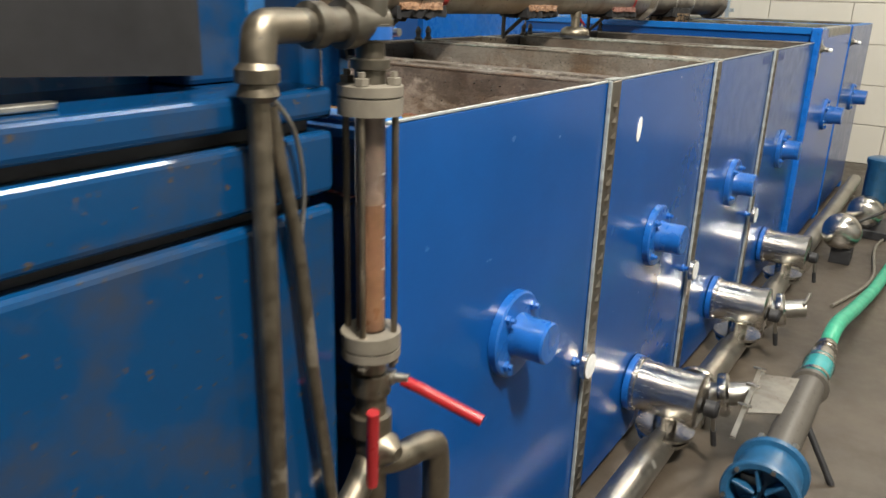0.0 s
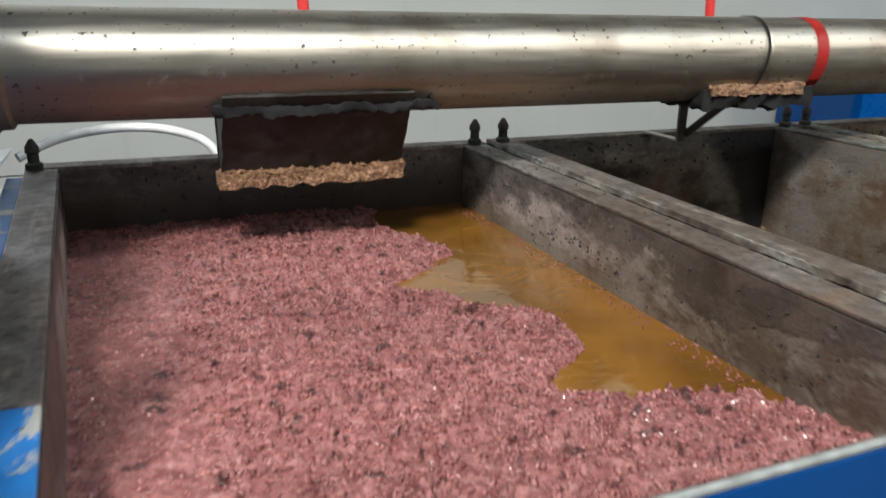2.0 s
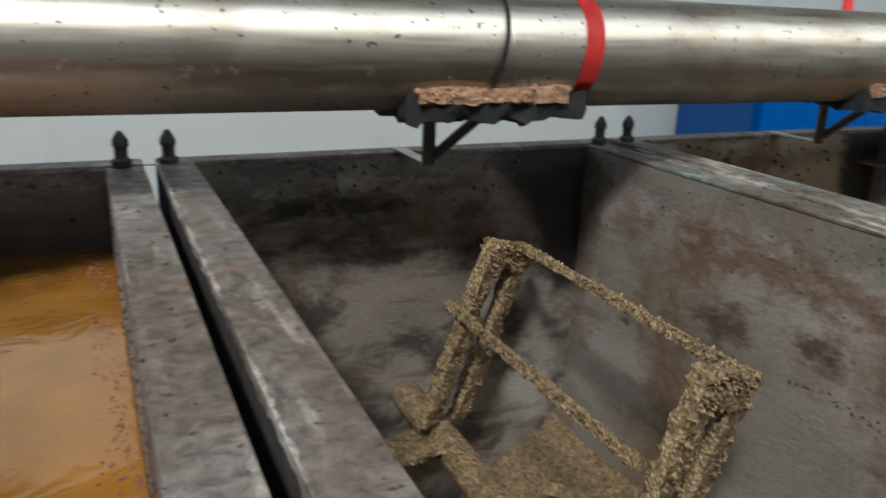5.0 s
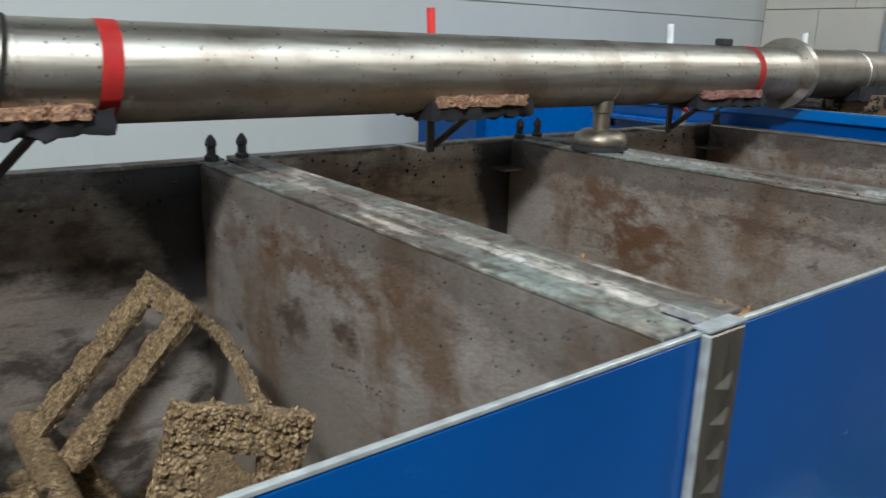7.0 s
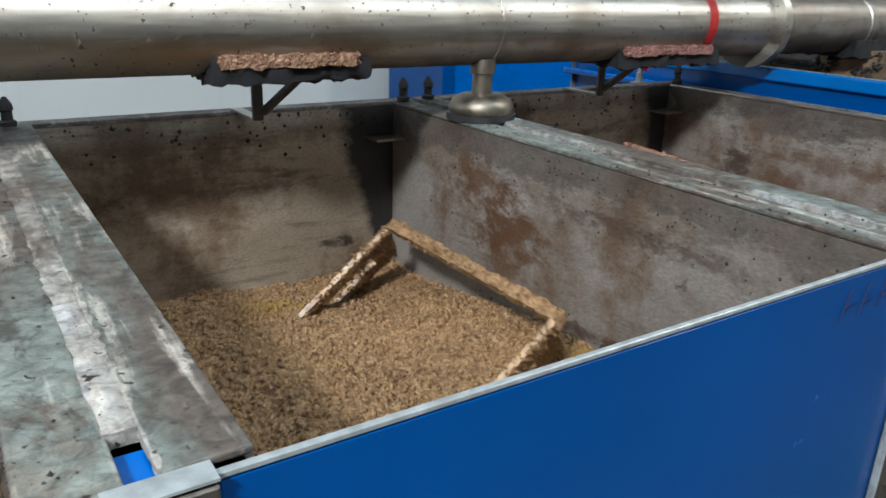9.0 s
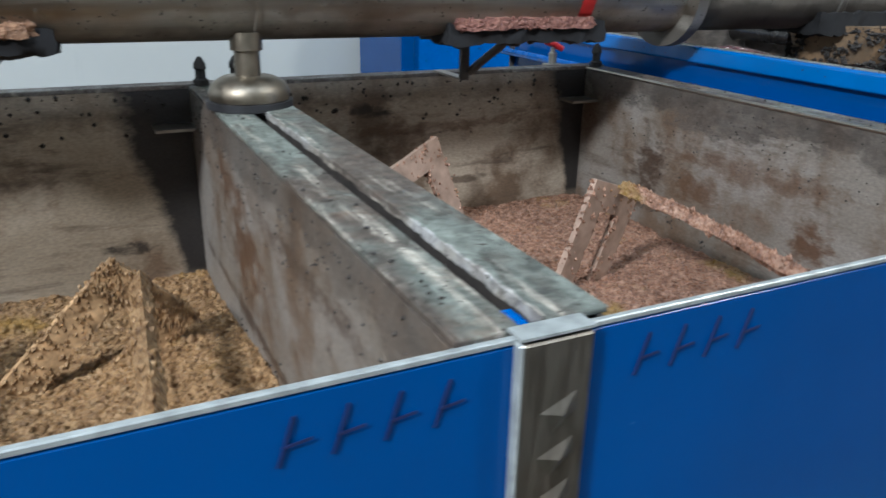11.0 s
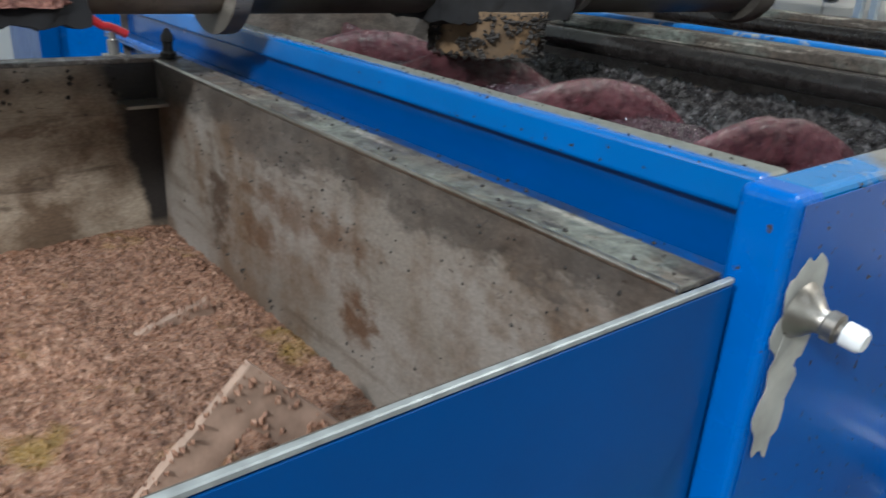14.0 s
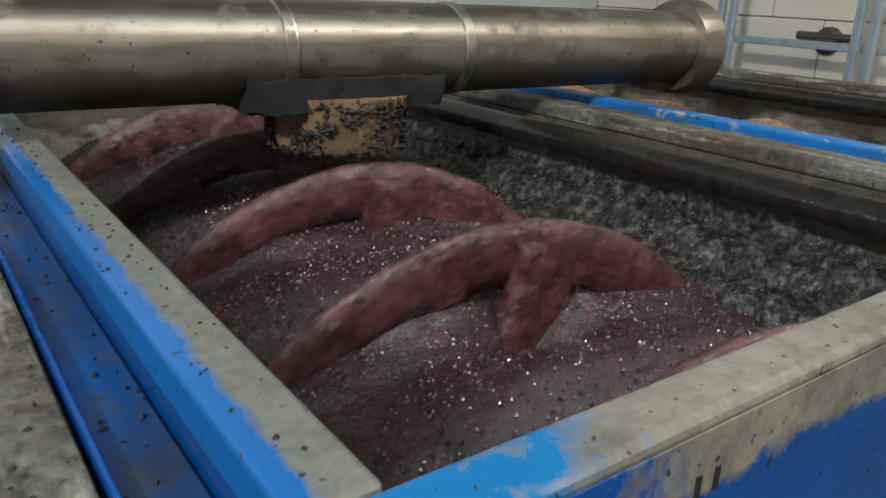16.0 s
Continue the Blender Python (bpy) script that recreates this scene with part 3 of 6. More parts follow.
def sweep(points, r, seg=12, bm=None, soft=6):
    """A round tube along a smoothed line."""
    pts = [Vector(p) for p in points]
    if soft:
        fine = []
        for k in range(len(pts) - 1):
            a, b_ = pts[max(k - 1, 0)], pts[k]
            c, d = pts[k + 1], pts[min(k + 2, len(pts) - 1)]
            for n in range(soft):
                t = n / soft
                fine.append(0.5 * ((2 * b_) + (c - a) * t + (2 * a - 5 * b_ + 4 * c - d) * t * t + (3 * b_ - a - 3 * c + d) * t ** 3))
        pts = fine + [pts[-1]]
    b = bmesh.new() if bm is None else bm
    side = None
    rings = []
    for k, p in enumerate(pts):
        d = (pts[min(k + 1, len(pts) - 1)] - pts[max(k - 1, 0)]).normalized()
        side = d.orthogonal().normalized() if side is None else (side - d * side.dot(d)).normalized()
        up = d.cross(side)
        rings.append([b.verts.new(p + (side * math.cos(2 * math.pi * n / seg) + up * math.sin(2 * math.pi * n / seg)) * r) for n in range(seg)])
    for r0, r1 in zip(rings, rings[1:]):
        for n in range(seg):
            b.faces.new((r0[n], r0[(n + 1) % seg], r1[(n + 1) % seg], r1[n]))
    b.faces.new(rings[0][::-1])
    b.faces.new(rings[-1])
    return b


def prism(outline, axis, lo, hi, bevel=0.0):
    """A flat outline of (u, v) drawn out along an axis; u, v are the two other axes in order."""
    b = bmesh.new()
    spots = {"x": lambda u, v, w: (w, u, v), "y": lambda u, v, w: (u, w, v), "z": lambda u, v, w: (u, v, w)}[axis]
    r0 = [b.verts.new(spots(u, v, lo)) for u, v in outline]
    r1 = [b.verts.new(spots(u, v, hi)) for u, v in outline]
    n = len(outline)
    for k in range(n):
        b.faces.new((r0[k], r0[(k + 1) % n], r1[(k + 1) % n], r1[k]))
    b.faces.new(r0[::-1])
    b.faces.new(r1)
    if bevel:
        bmesh.ops.bevel(b, geom=b.edges[:], offset=bevel, segments=2, profile=0.5, affect="EDGES")
    return b


def lattice_box(x0, x1, y0, y1, z0, z1, step):
    """A box whose faces are cut into small squares, ready to be roughened."""
    b = bmesh.new()
    lo, hi = (x0, y0, z0), (x1, y1, z1)
    n = [max(1, round((hi[k] - lo[k]) / step)) for k in range(3)]
    cache = {}

    def vert(i, j, k):
        key = (i, j, k)
        if key not in cache:
            cache[key] = b.verts.new([lo[a] + (hi[a] - lo[a]) * key[a] / n[a] for a in range(3)])
        return cache[key]

    for a in range(3):
        u, v = [c for c in range(3) if c != a]
        for s in (0, n[a]):
            for i in range(n[u]):
                for j in range(n[v]):
                    quad = []
                    for di, dj in ((0, 0), (1, 0), (1, 1), (0, 1)):
                        key = [0, 0, 0]
                        key[a], key[u], key[v] = s, i + di, j + dj
                        quad.append(vert(*key))
                    b.faces.new(quad)
    return b


def roughen(bm, amount, scale, seed=0.0, floor=None):
    """Pushes the surface in and out by noise at two sizes."""
    bmesh.ops.recalc_face_normals(bm, faces=bm.faces)
    bm.normal_update()
    off = Vector((seed * 7.1, seed * 3.3, seed))
    moves = []
    for v in bm.verts:
        n = noise.noise(v.co * scale + off) + 0.6 * noise.noise(v.co * scale * 2.7 + off)
        moves.append(v.normal * (amount * (n + 0.35)))
    for v, d in zip(bm.verts, moves):
        v.co += d
    return bm


def crumb(bm, at, r, rnd):
    """One small uneven lump of eight faces."""
    vs = []
    for d in ((1, 0, 0), (-1, 0, 0), (0, 1, 0), (0, -1, 0), (0, 0, 1), (0, 0, -1)):
        vs.append(bm.verts.new(Vector(at) + Vector(d) * r * rnd.uniform(0.55, 1.25)))
    for a, b_, c in ((0, 2, 4), (2, 1, 4), (1, 3, 4), (3, 0, 4), (2, 0, 5), (1, 2, 5), (3, 1, 5), (0, 3, 5)):
        bm.faces.new((vs[a], vs[b_], vs[c]))


def height_field(x0, x1, y0, y1, step, height):
    nx, ny = max(2, round((x1 - x0) / step)), max(2, round((y1 - y0) / step))
    b = bmesh.new()
    grid = []
    for i in range(nx + 1):
        x = x0 + (x1 - x0) * i / nx
        grid.append([b.verts.new((x, y0 + (y1 - y0) * j / ny, height(x, y0 + (y1 - y0) * j / ny))) for j in range(ny + 1)])
    for i in range(nx):
        for j in range(ny):
            b.faces.new((grid[i][j], grid[i + 1][j], grid[i + 1][j + 1], grid[i][j + 1]))
    return b


# ---- the hall ----
R = 1.35          # height of the tank rims
DEEP = 1.32       # depth of the tanks, front to back
SHAFT = 0.80      # height of the paddle shafts


def build_hall():
    part("floor", box(-6.2, 7.2, -4.2, 3.7, -0.15, 0.0), M_FLOOR, label="stained brown concrete floor of the mill", kind="structure")
    part("ceiling", box(-6.2, 7.2, -4.2, 3.7, 5.0, 5.15), M_ROOF, label="unseen pale roof closing the hall above the tanks", kind="structure")
    north = thing("wall_north", "white wall of wide flat panels behind the tanks", "wall", kind="structure")
    spans = [(-6.0, -2.62, 0.0, 5.0), (-2.0, 7.0, 0.0, 5.0), (-2.62, -2.0, 0.0, 1.99), (-2.62, -2.0, 3.1, 5.0)]
    levels = [0.0, 0.9, 1.9, 2.9, 3.9, 5.0]
    for x0, x1, z0, z1 in spans:
        for a, b in zip(levels, levels[1:]):
            lo, hi = max(a, z0), min(b, z1)
            if hi - lo > 0.02:
                part("panel", box(x0, x1, 3.5, 3.6, lo + 0.003, hi - 0.003, 0.003, 1), M_WALL, north)
    part("core", box(-6.0, -2.63, 3.52, 3.62, 0, 5), M_PILASTER, north)
    part("core", box(-1.99, 7.0, 3.52, 3.62, 0, 5), M_PILASTER, north)
    part("pilaster", box(-1.96, -1.74, 3.40, 3.499, 0.0, 5.0, 0.006), M_PILASTER, north, "pinkish plastered pier beside the window")
    win = thing("window_1", "bright window with a dull red frame", "window", kind="structure")
    for b in (box(-2.62, -2.0, 3.47, 3.58, 1.99, 2.04), box(-2.62, -2.0, 3.47, 3.58, 3.05, 3.1), box(-2.62, -2.57, 3.47, 3.58, 2.041, 3.049), box(-2.045, -2.0, 3.47, 3.58, 2.041, 3.049)):
        part("window_frame", b, M_FRAME_RED, win)
    pane = part("pane", box(-2.569, -2.046, 3.53, 3.536, 2.042, 3.048), M_GLASS, win)
    pane.visible_shadow = False
    part("backdrop", box(-3.2, -1.4, 3.9, 3.92, 1.5, 3.6), M_SKY, label="white daylight outside the window", kind="structure")
    east = thing("wall_east", "whitewashed block wall at the end of the hall", "wall", kind="structure")
    part("core", box(7.03, 7.2, -4.2, 3.6, 0, 5), M_PILASTER, east)
    rows = [0.0 + 0.4 * k for k in range(13)]
    for k, z in enumerate(rows[:-1]):
        y = -4.2 - (0.3 if k % 2 else 0.0)
        while y < 3.5:
            lo, hi = max(y, -4.2), min(y + 0.8, 3.5)
            if hi - lo > 0.05:
                part("block", box(7.0, 7.05, lo + 0.003, hi - 0.003, z + 0.003, z + 0.397, 0.003, 1), M_BLOCK, east)
            y += 0.8
    # these two walls stay unseen and bounce light onto the tanks
    part("wall_west", box(-6.2, -6.0, -4.2, 3.6, 0, 5), M_WALL_UNSEEN, label="unseen white wall closing the west end", kind="structure")
    part("wall_south", box(-6.0, 7.0, -4.2, -4.0, 0, 5), M_WALL_UNSEEN, label="unseen white wall closing the hall behind the aisle", kind="structure")


build_hall()


def build_back_cabinet():
    cab = thing("machine_casing", "large blue painted steel casing standing by the wall", "machine", (0, 0, 0))
    part("body", box(3.16, 6.4, 2.92, 3.45, 0.0, 1.52, 0.01), M_BLUE_FRESH, cab)
    part("corner_post", box(3.085, 3.155, 2.88, 3.45, 0.0, 1.54, 0.008), M_BLUE, cab, "darker blue corner post")
    part("top_rail", box(3.085, 6.4, 2.88, 3.45, 1.542, 1.57, 0.006), M_BLUE_FRESH, cab)
    return cab


build_back_cabinet()


# ---- the four open tanks ----
EDGES = {1: (-0.965, -0.02), 2: (0.003, 0.98), 3: (1.003, 1.98), 4: (2.003, 3.058)}
RIMW = 0.062


def build_tank(k, lining):
    x0, x1 = EDGES[k]
    back = DEEP + 0.012
    skew = -0.075 if k == 1 else 0.0
    words = {1: "blue steel mixing tank full of pink paste and oil", 2: "blue steel mixing tank, nearly empty, stained inside",
             3: "blue steel mixing tank part filled with tan paste", 4: "blue steel mixing tank part filled with rosy paste"}
    tank = thing("mixing_tank", words[k], "tank", group="open mixing tanks")
    w = 0.006
    ix0, ix1 = x0 + RIMW, x1 - RIMW
    # front sheet with its bare upper edge
    gap = 0.034
    fx0 = x0 if k == 1 else x0 - 0.003 + gap
    fx1 = x1 if k == 4 else x1 + 0.02 - gap
    part("front_panel", box(fx0, fx1, 0.0, 0.012, 0.045, R - 0.006, 0.002, 1), M_BLUE, tank, "glossy blue front sheet")
    part("panel_edge", box(x0 + 0.001, x1 - 0.001, -0.0008, 0.006, R - 0.0052, R + 0.0003, 0.001, 1), M_EDGE, tank, "bare light edge along the front sheet")
    part("plinth", box(x0 + 0.02, x1 - 0.02, 0.03, back - 0.05, 0.0, 0.044), M_BLACK, tank)
    # lining: straight sides, round trough below
    mid, zt = (ix0 + ix1) / 2, 0.80
    rad = (ix1 - ix0) / 2
    part("side_wall", prism([(ix0 - w, 0.014), (ix0, 0.014), (ix0 + skew, back - 0.001), (ix0 + skew - w, back - 0.001)], "z", zt, R - 0.008), lining, tank)
    part("side_wall", box(ix1, ix1 + w, 0.014, back - 0.001, zt, R - 0.008), lining, tank)
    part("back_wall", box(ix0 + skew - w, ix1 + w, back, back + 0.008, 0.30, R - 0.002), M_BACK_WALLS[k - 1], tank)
    part("front_lining", box(ix0, ix1, 0.0135, 0.0165, 0.30, R - 0.008), lining, tank)
    arc = [(mid + rad * math.cos(a), zt + rad * math.sin(a)) for a in [math.pi + math.pi * n / 24 for n in range(25)]]
    outer = [(mid + (rad + w) * math.cos(a), zt + (rad + w) * math.sin(a)) for a in [2 * math.pi - math.pi * n / 24 for n in range(25)]]
    part("trough", prism(arc + outer, "y", 0.017, back - 0.001), lining, tank, smooth=40)
    # folded rims
    rim = M_RIM_DARK if k < 2 else M_RIM
    cut = 0.30 if k == 1 else 0.0
    if cut:
        sk = skew * cut / back
        part("rim", prism([(x0, 0.014), (ix0 - 0.001, 0.014), (ix0 + sk - 0.001, cut), (x0 + sk, cut)], "z", R - 0.007, R, 0.002), M_BLUE_WORN, tank, "stretch of rim still light blue")
    up = 0.004 if k > 1 else 0.0
    if up:
        fold = roughen(lattice_box(x0 - 0.0015, x0 + 0.0015, 0.02, back - 0.01, R - 0.007, R + up - 0.001, 0.008), 0.0022, 60, k)
        part("rim_fold", fold, M_FOLD, tank, "pale folded edge with dried paste", smooth=60)
    a, sk = max(0.014, cut + 0.001), skew * cut / back
    part("rim", prism([(x0 + sk, a), (ix0 + sk - 0.001, a), (ix0 + skew - 0.001, back - 0.002), (x0 + skew, back - 0.002)], "z", R - 0.007 + up, R + up, 0.002), M_RIM_DARK if k < 3 else rim, tank, "folded top rim, soiled with paste")
    part("rim", box(ix1 + 0.001, x1, 0.014, back - 0.002, R - 0.007, R, 0.002), M_RIM_GRIMY if k == 4 else rim, tank, "folded top rim, soiled with paste")
    if k == 4:
        part("rim_lip", rod((ix1 + 0.0005, 0.016, R - 0.0035), (ix1 + 0.0005, back - 0.004, R - 0.0035), 0.0042, 10), M_STEEL, tank, "bright rubbed inner edge of the rim", smooth=60)
    part("rim", box(x0 + skew, x1, back - 0.001, back + 0.05, R - 0.007, R + 0.003, 0.002), M_RIM_DARK, tank)
    # near black on walls facing a joint, blue on the two row ends
    part("outer_wall", prism([(x0 + 0.001, 0.014), (x0 + 0.007, 0.014), (x0 + 0.007 + skew, back), (x0 + 0.001 + skew, back)], "z", 0.05, R - 0.008), M_BLUE_DIRTY if k == 1 else M_GRIME, tank)
    part("outer_wall", box(x1 - 0.007, x1 - 0.001, 0.014, back, 0.05, R - 0.008), M_BLUE_DIRTY if k == 4 else M_GRIME, tank)
    part("outer_wall", box(x0 + skew, x1, back + 0.042, back + 0.05, 0.05, R - 0.008), M_BLUE_DIRTY, tank)
    if k == 1:
        part("side_rail", prism([(x0 - 0.034, 0.02), (x0 - 0.004, 0.02), (x0 + skew - 0.004, back), (x0 + skew - 0.034, back)], "z", R - 0.03, R - 0.014, 0.002), M_BLUE_WORN, tank, "thin blue rail along the rim")
    rnd, lumps = random.Random(70 + k), bmesh.new()
    level = {1: 1.235, 2: 1.05, 3: 0.975, 4: 1.02}[k]
    for _ in range(300):
        y = rnd.uniform(0.05, 1.30)
        band = rnd.random()
        if band < 0.62:
            z = R - 0.02 - 0.13 * rnd.random() ** 1.3
        elif band < 0.90:
            y = 0.15 + 0.9 * rnd.random() ** 0.8
            z = level + 0.02 * math.sin(y * 9 + k) + rnd.gauss(0, 0.006)
            if noise.noise((y * 7, k, 0.3)) < 0.0:
                continue
        else:
            z = rnd.uniform(level, R - 0.03)
        crumb(lumps, (ix1 - 0.0003, y, z), rnd.uniform(0.001, 0.0032 if band < 0.62 else 0.0042), rnd)
    for _ in range(80):
        crumb(lumps, (rnd.uniform(ix0 + 0.03, ix1 - 0.03), back - 0.0005, R - 0.012 - 0.10 * rnd.random() ** 1.6), rnd.uniform(0.0015, 0.007), rnd)
    part("dried_spatter", lumps, M_GRIME, tank, "dark dried spatter on the lining", kind="stuff")
    # lid hinge pins on the back corners
    pins = [x1 - 0.035] if k > 1 else [x0 + skew + 0.02, x1 - 0.035]
    if k > 1:
        pins.append(x0 + 0.019)
    for px in pins:
        part("hinge_pin", lathe((px, DEEP + 0.005, R + 0.001), (0, 0, 1), [(0, 0.016), (0.012, 0.017), (0.016, 0.011), (0.034, 0.011), (0.036, 0.014), (0.047, 0.013), (0.062, 0.004)], 14), M_GRIME, tank, "blackened hinge pin", smooth=40)
    if k in (3, 4):
        part("corner_bracket", box(ix1 - 0.085, ix1 - 0.001, back - 0.07, back - 0.001, 1.262, 1.268), M_STEEL, tank)
    # round bearing housing of the shaft, low on the front
    cx = (x0 + x1) / 2
    bear = part("bearing", lathe((cx, -0.001, SHAFT), (0, -1, 0), [(0, 0.105), (0.018, 0.105), (0.022, 0.10), (0.022, 0.055), (0.04, 0.05), (0.10, 0.05), (0.105, 0.046)], 32), M_BLUE_FLANGE, tank, "blue bearing flange with a round hub", smooth=35)
    for n in range(4):
        a = radians(45 + 90 * n)
        part("bolt", lathe((cx + 0.082 * math.cos(a), -0.022, SHAFT + 0.082 * math.sin(a)), (0, -1, 0), [(0, 0.012), (0.01, 0.012), (0.0105, 0.007), (0.02, 0.007)], 6), M_BLUE_FLANGE, bear)
    return tank


for k_ in (1, 2, 3, 4):
    build_tank(k_, M_WALLS[k_ - 1])


def build_cover_strip(x):
    """Upright cover strip over the joint of two front sheets, with pressed dents."""
    b = box(x - 0.033, x + 0.033, -0.011, -0.003, 0.05, R - 0.002, 0.002, 1)
    z = 0.075
    while z < R - 0.04:
        d = bmesh.new()
        pts = [(x - 0.016, z + 0.004), (x + 0.020, z + 0.019), (x + 0.022, z + 0.002), (x - 0.002, z - 0.018)]
        lo = [d.verts.new((u, -0.0108, v)) for u, v in pts]
        top = d.verts.new((x + 0.004, -0.0168, z + 0.001))
        for n in range(4):
            d.faces.new((lo[n], lo[(n + 1) % 4], top))
        join(b, d)
        z += 0.043
    strip = thing("cover_strip", "upright stainless cover strip with a pressed pattern between tank fronts", "strip", group="cover strips")
    part("plate", b, M_STRIP, strip)
    part("bead", box(x - 0.038, x - 0.0335, -0.013, -0.001, 0.05, R, 0.002, 1), M_EDGE, strip, "light folded edge")
    part("top_fold", box(x - 0.036, x + 0.033, -0.011, 0.012, R + 0.0015, R + 0.004), M_EDGE, strip)
    if x == 1.0:
        bead = roughen(lattice_box(x - 0.021, x + 0.002, 0.08, 1.24, R - 0.010, R + 0.001, 0.008), 0.005, 42, 4)
        part("dried_bead", bead, M_FOLD, strip, "cream bead of dried paste in the joint", smooth=60)
    part("joint_filler", box(x - 0.018, x + 0.002, 0.015, 0.07, R - 0.022, R - 0.012), M_BLUE_FRESH, strip)


for x_ in (0.0, 1.0, 2.0):
    build_cover_strip(x_)


# marker words on two fronts and dried drips, as plain strokes
def build_marks():
    for x0 in (1.775, 2.085):
        word = thing("marker_writing", "dark blue handwritten marker word on a tank front", "writing", group="marker words")
        for n in range(4):
            x = x0 + 0.040 * n
            part("stroke", prism([(x, 1.290), (x + 0.002, 1.290), (x + 0.015, 1.328), (x + 0.0130, 1.329)], "y", -0.0022, -0.0008), M_MARK, word)
            part("stroke", prism([(x + 0.004, 1.304), (x + 0.026, 1.307), (x + 0.026, 1.3095), (x + 0.004, 1.3065)], "y", -0.0027, -0.0023), M_MARK, word)
    lab = part("sticker", prism([(0.235 + 0.017 * math.cos(a), 1.19 + 0.036 * math.sin(a + 0.3)) for a in [2 * math.pi * n / 20 for n in range(20)]], "y", -0.003, -0.0008), M_WHITE, label="torn pale oval sticker on a blue tank front")
    tagged(lab, category="sticker")


build_marks()


# ---- paste in the tanks ----
def oil_line(y):
    """Left edge of the oil pool in the first tank."""
    ys = [0.0, 0.30, 0.345, 0.40, 0.50, 0.62, 0.68, 0.76, 0.83, 0.90, 0.97, 1.05, 1.12, 1.22, 1.32]
    xs = [0.0, -0.10, -0.30, -0.36, -0.25, -0.22, -0.33, -0.37, -0.43, -0.33, -0.26, -0.28, -0.31, -0.35, -0.31]
    return float(np.interp(y, ys, xs)) + 0.025 * noise.noise((0.3, y * 14, 0.7)) + 0.012 * noise.noise((0.3, y * 45, 1.7))


def grains(x, y, seed, amp):
    p = Vector((x * 30, y * 30, seed))
    q = Vector((x * 85, y * 85, seed + 4))
    return amp * (0.6 * noise.noise(p) + 0.55 * noise.noise(q))


def strewn(bm, x0, x1, y0, y1, height, count, size, seed, keep=lambda x, y: True):
    """Adds many small lumps that lie half sunk in a paste surface."""
    rnd = random.Random(seed)
    for _ in range(count):
        x, y = rnd.uniform(x0, x1), rnd.uniform(y0, y1)
        if keep(x, y):
            crumb(bm, (x, y, height(x, y)), rnd.uniform(*size), rnd)
    return bm


def build_paste():
    x0, x1 = -0.985, -0.083

    def h1(x, y):
        d = x - oil_line(y)
        lump = 0.006 * noise.noise((x * 7, y * 7, 2)) + grains(x, y, 1, 0.015 if x > -0.8 else 0.006)
        rise = 0.012 * min(1, max(-1, -d / 0.03))
        return 1.205 + rise + (lump if d < 0 else lump * 0.35 - 0.004 + 0.010 * max(0, (x + 0.13) / 0.05))

    top = part("olive_paste", strewn(height_field(x0, x1, 0.017, 1.331, 0.0065, h1), x0 + 0.2, -0.1, 0.03, 1.32, h1, 13000, (0.002, 0.0075), 3, lambda x, y: x < oil_line(y) - 0.004), M_PASTE_PINK, label="coarse pink olive paste filling a tank", kind="stuff", category="paste", smooth=180)
    # extra glossy facets, added to give the pink paste its glints
    flecks = strewn(bmesh.new(), x0 + 0.02, -0.1, 0.03, 1.32, h1, 7000, (0.0012, 0.0038), 33, lambda x, y: x < oil_line(y) - 0.004)
    part("glint_flecks", flecks, M_FLECK_PINK, label="small wet facets added for glints on pink paste", kind="stuff", category="paste")
    froth = strewn(bmesh.new(), -0.125, -0.086, 0.06, 1.32, lambda x, y: 1.2055, 550, (0.001, 0.003), 31, lambda x, y: noise.noise((x * 20, y * 9, 3)) > -0.1)
    part("floating_bits", froth, M_PASTE_PINK, label="bits of pink paste floating on oil", kind="stuff", category="paste")
    part("olive_oil", height_field(-0.46, x1, 0.25, 1.331, 0.02, lambda x, y: 1.2045 + 0.0012 * noise.noise((x * 6, y * 6, 5))), M_OIL, label="pool of orange-brown olive oil on pink paste", kind="stuff", category="oil", smooth=180)

    def h3(x, y):
        return 0.945 - 0.055 * (y - 0.45) + 0.040 * min(1, max(0, (x - 1.58) / 0.22)) * min(1, max(0, (1.15 - y) / 0.4)) + 0.02 * noise.noise((x * 4, y * 4, 8)) + grains(x, y, 3, 0.013) + 0.035 * math.exp(-((x - 1.3) / 0.18) ** 2) * (0.5 + noise.noise((x * 9, y * 9, 1)))

    part("olive_paste", strewn(height_field(1.066, 1.917, 0.017, 1.331, 0.0075, h3), 1.07, 1.91, 0.03, 1.32, h3, 11000, (0.002, 0.011), 4), M_PASTE_TAN, label="crumbly tan olive paste in a half-filled tank", kind="stuff", category="paste", smooth=180)

    def h4(x, y):
        return 0.975 + 0.015 * noise.noise((x * 4, y * 4, 18)) + grains(x, y, 7, 0.011 if x > 2.5 else 0.030) + 0.020 * math.exp(-((x - 2.42) / 0.2) ** 2) + 0.045 * math.exp(-((x - 2.50) / 0.14) ** 2 - ((y - 0.90) / 0.12) ** 2)

    coarse = strewn(bmesh.new(), 2.07, 2.52, 0.03, 1.32, h4, 2600, (0.004, 0.013), 15)
    part("olive_paste", join(coarse, strewn(height_field(2.066, 2.995, 0.017, 1.331, 0.0075, h4), 2.07, 2.99, 0.03, 1.32, h4, 10000, (0.002, 0.0075), 5)), M_PASTE_ROSE, label="crumbly rosy brown olive paste in a tank", kind="stuff", category="paste", smooth=180)

    def h2(x, y):
        d = (x - 0.4915) / 0.40
        return 0.47 + 0.20 * d * d + 0.03 * noise.noise((x * 6, y * 6, 28)) + grains(x, y, 9, 0.012)

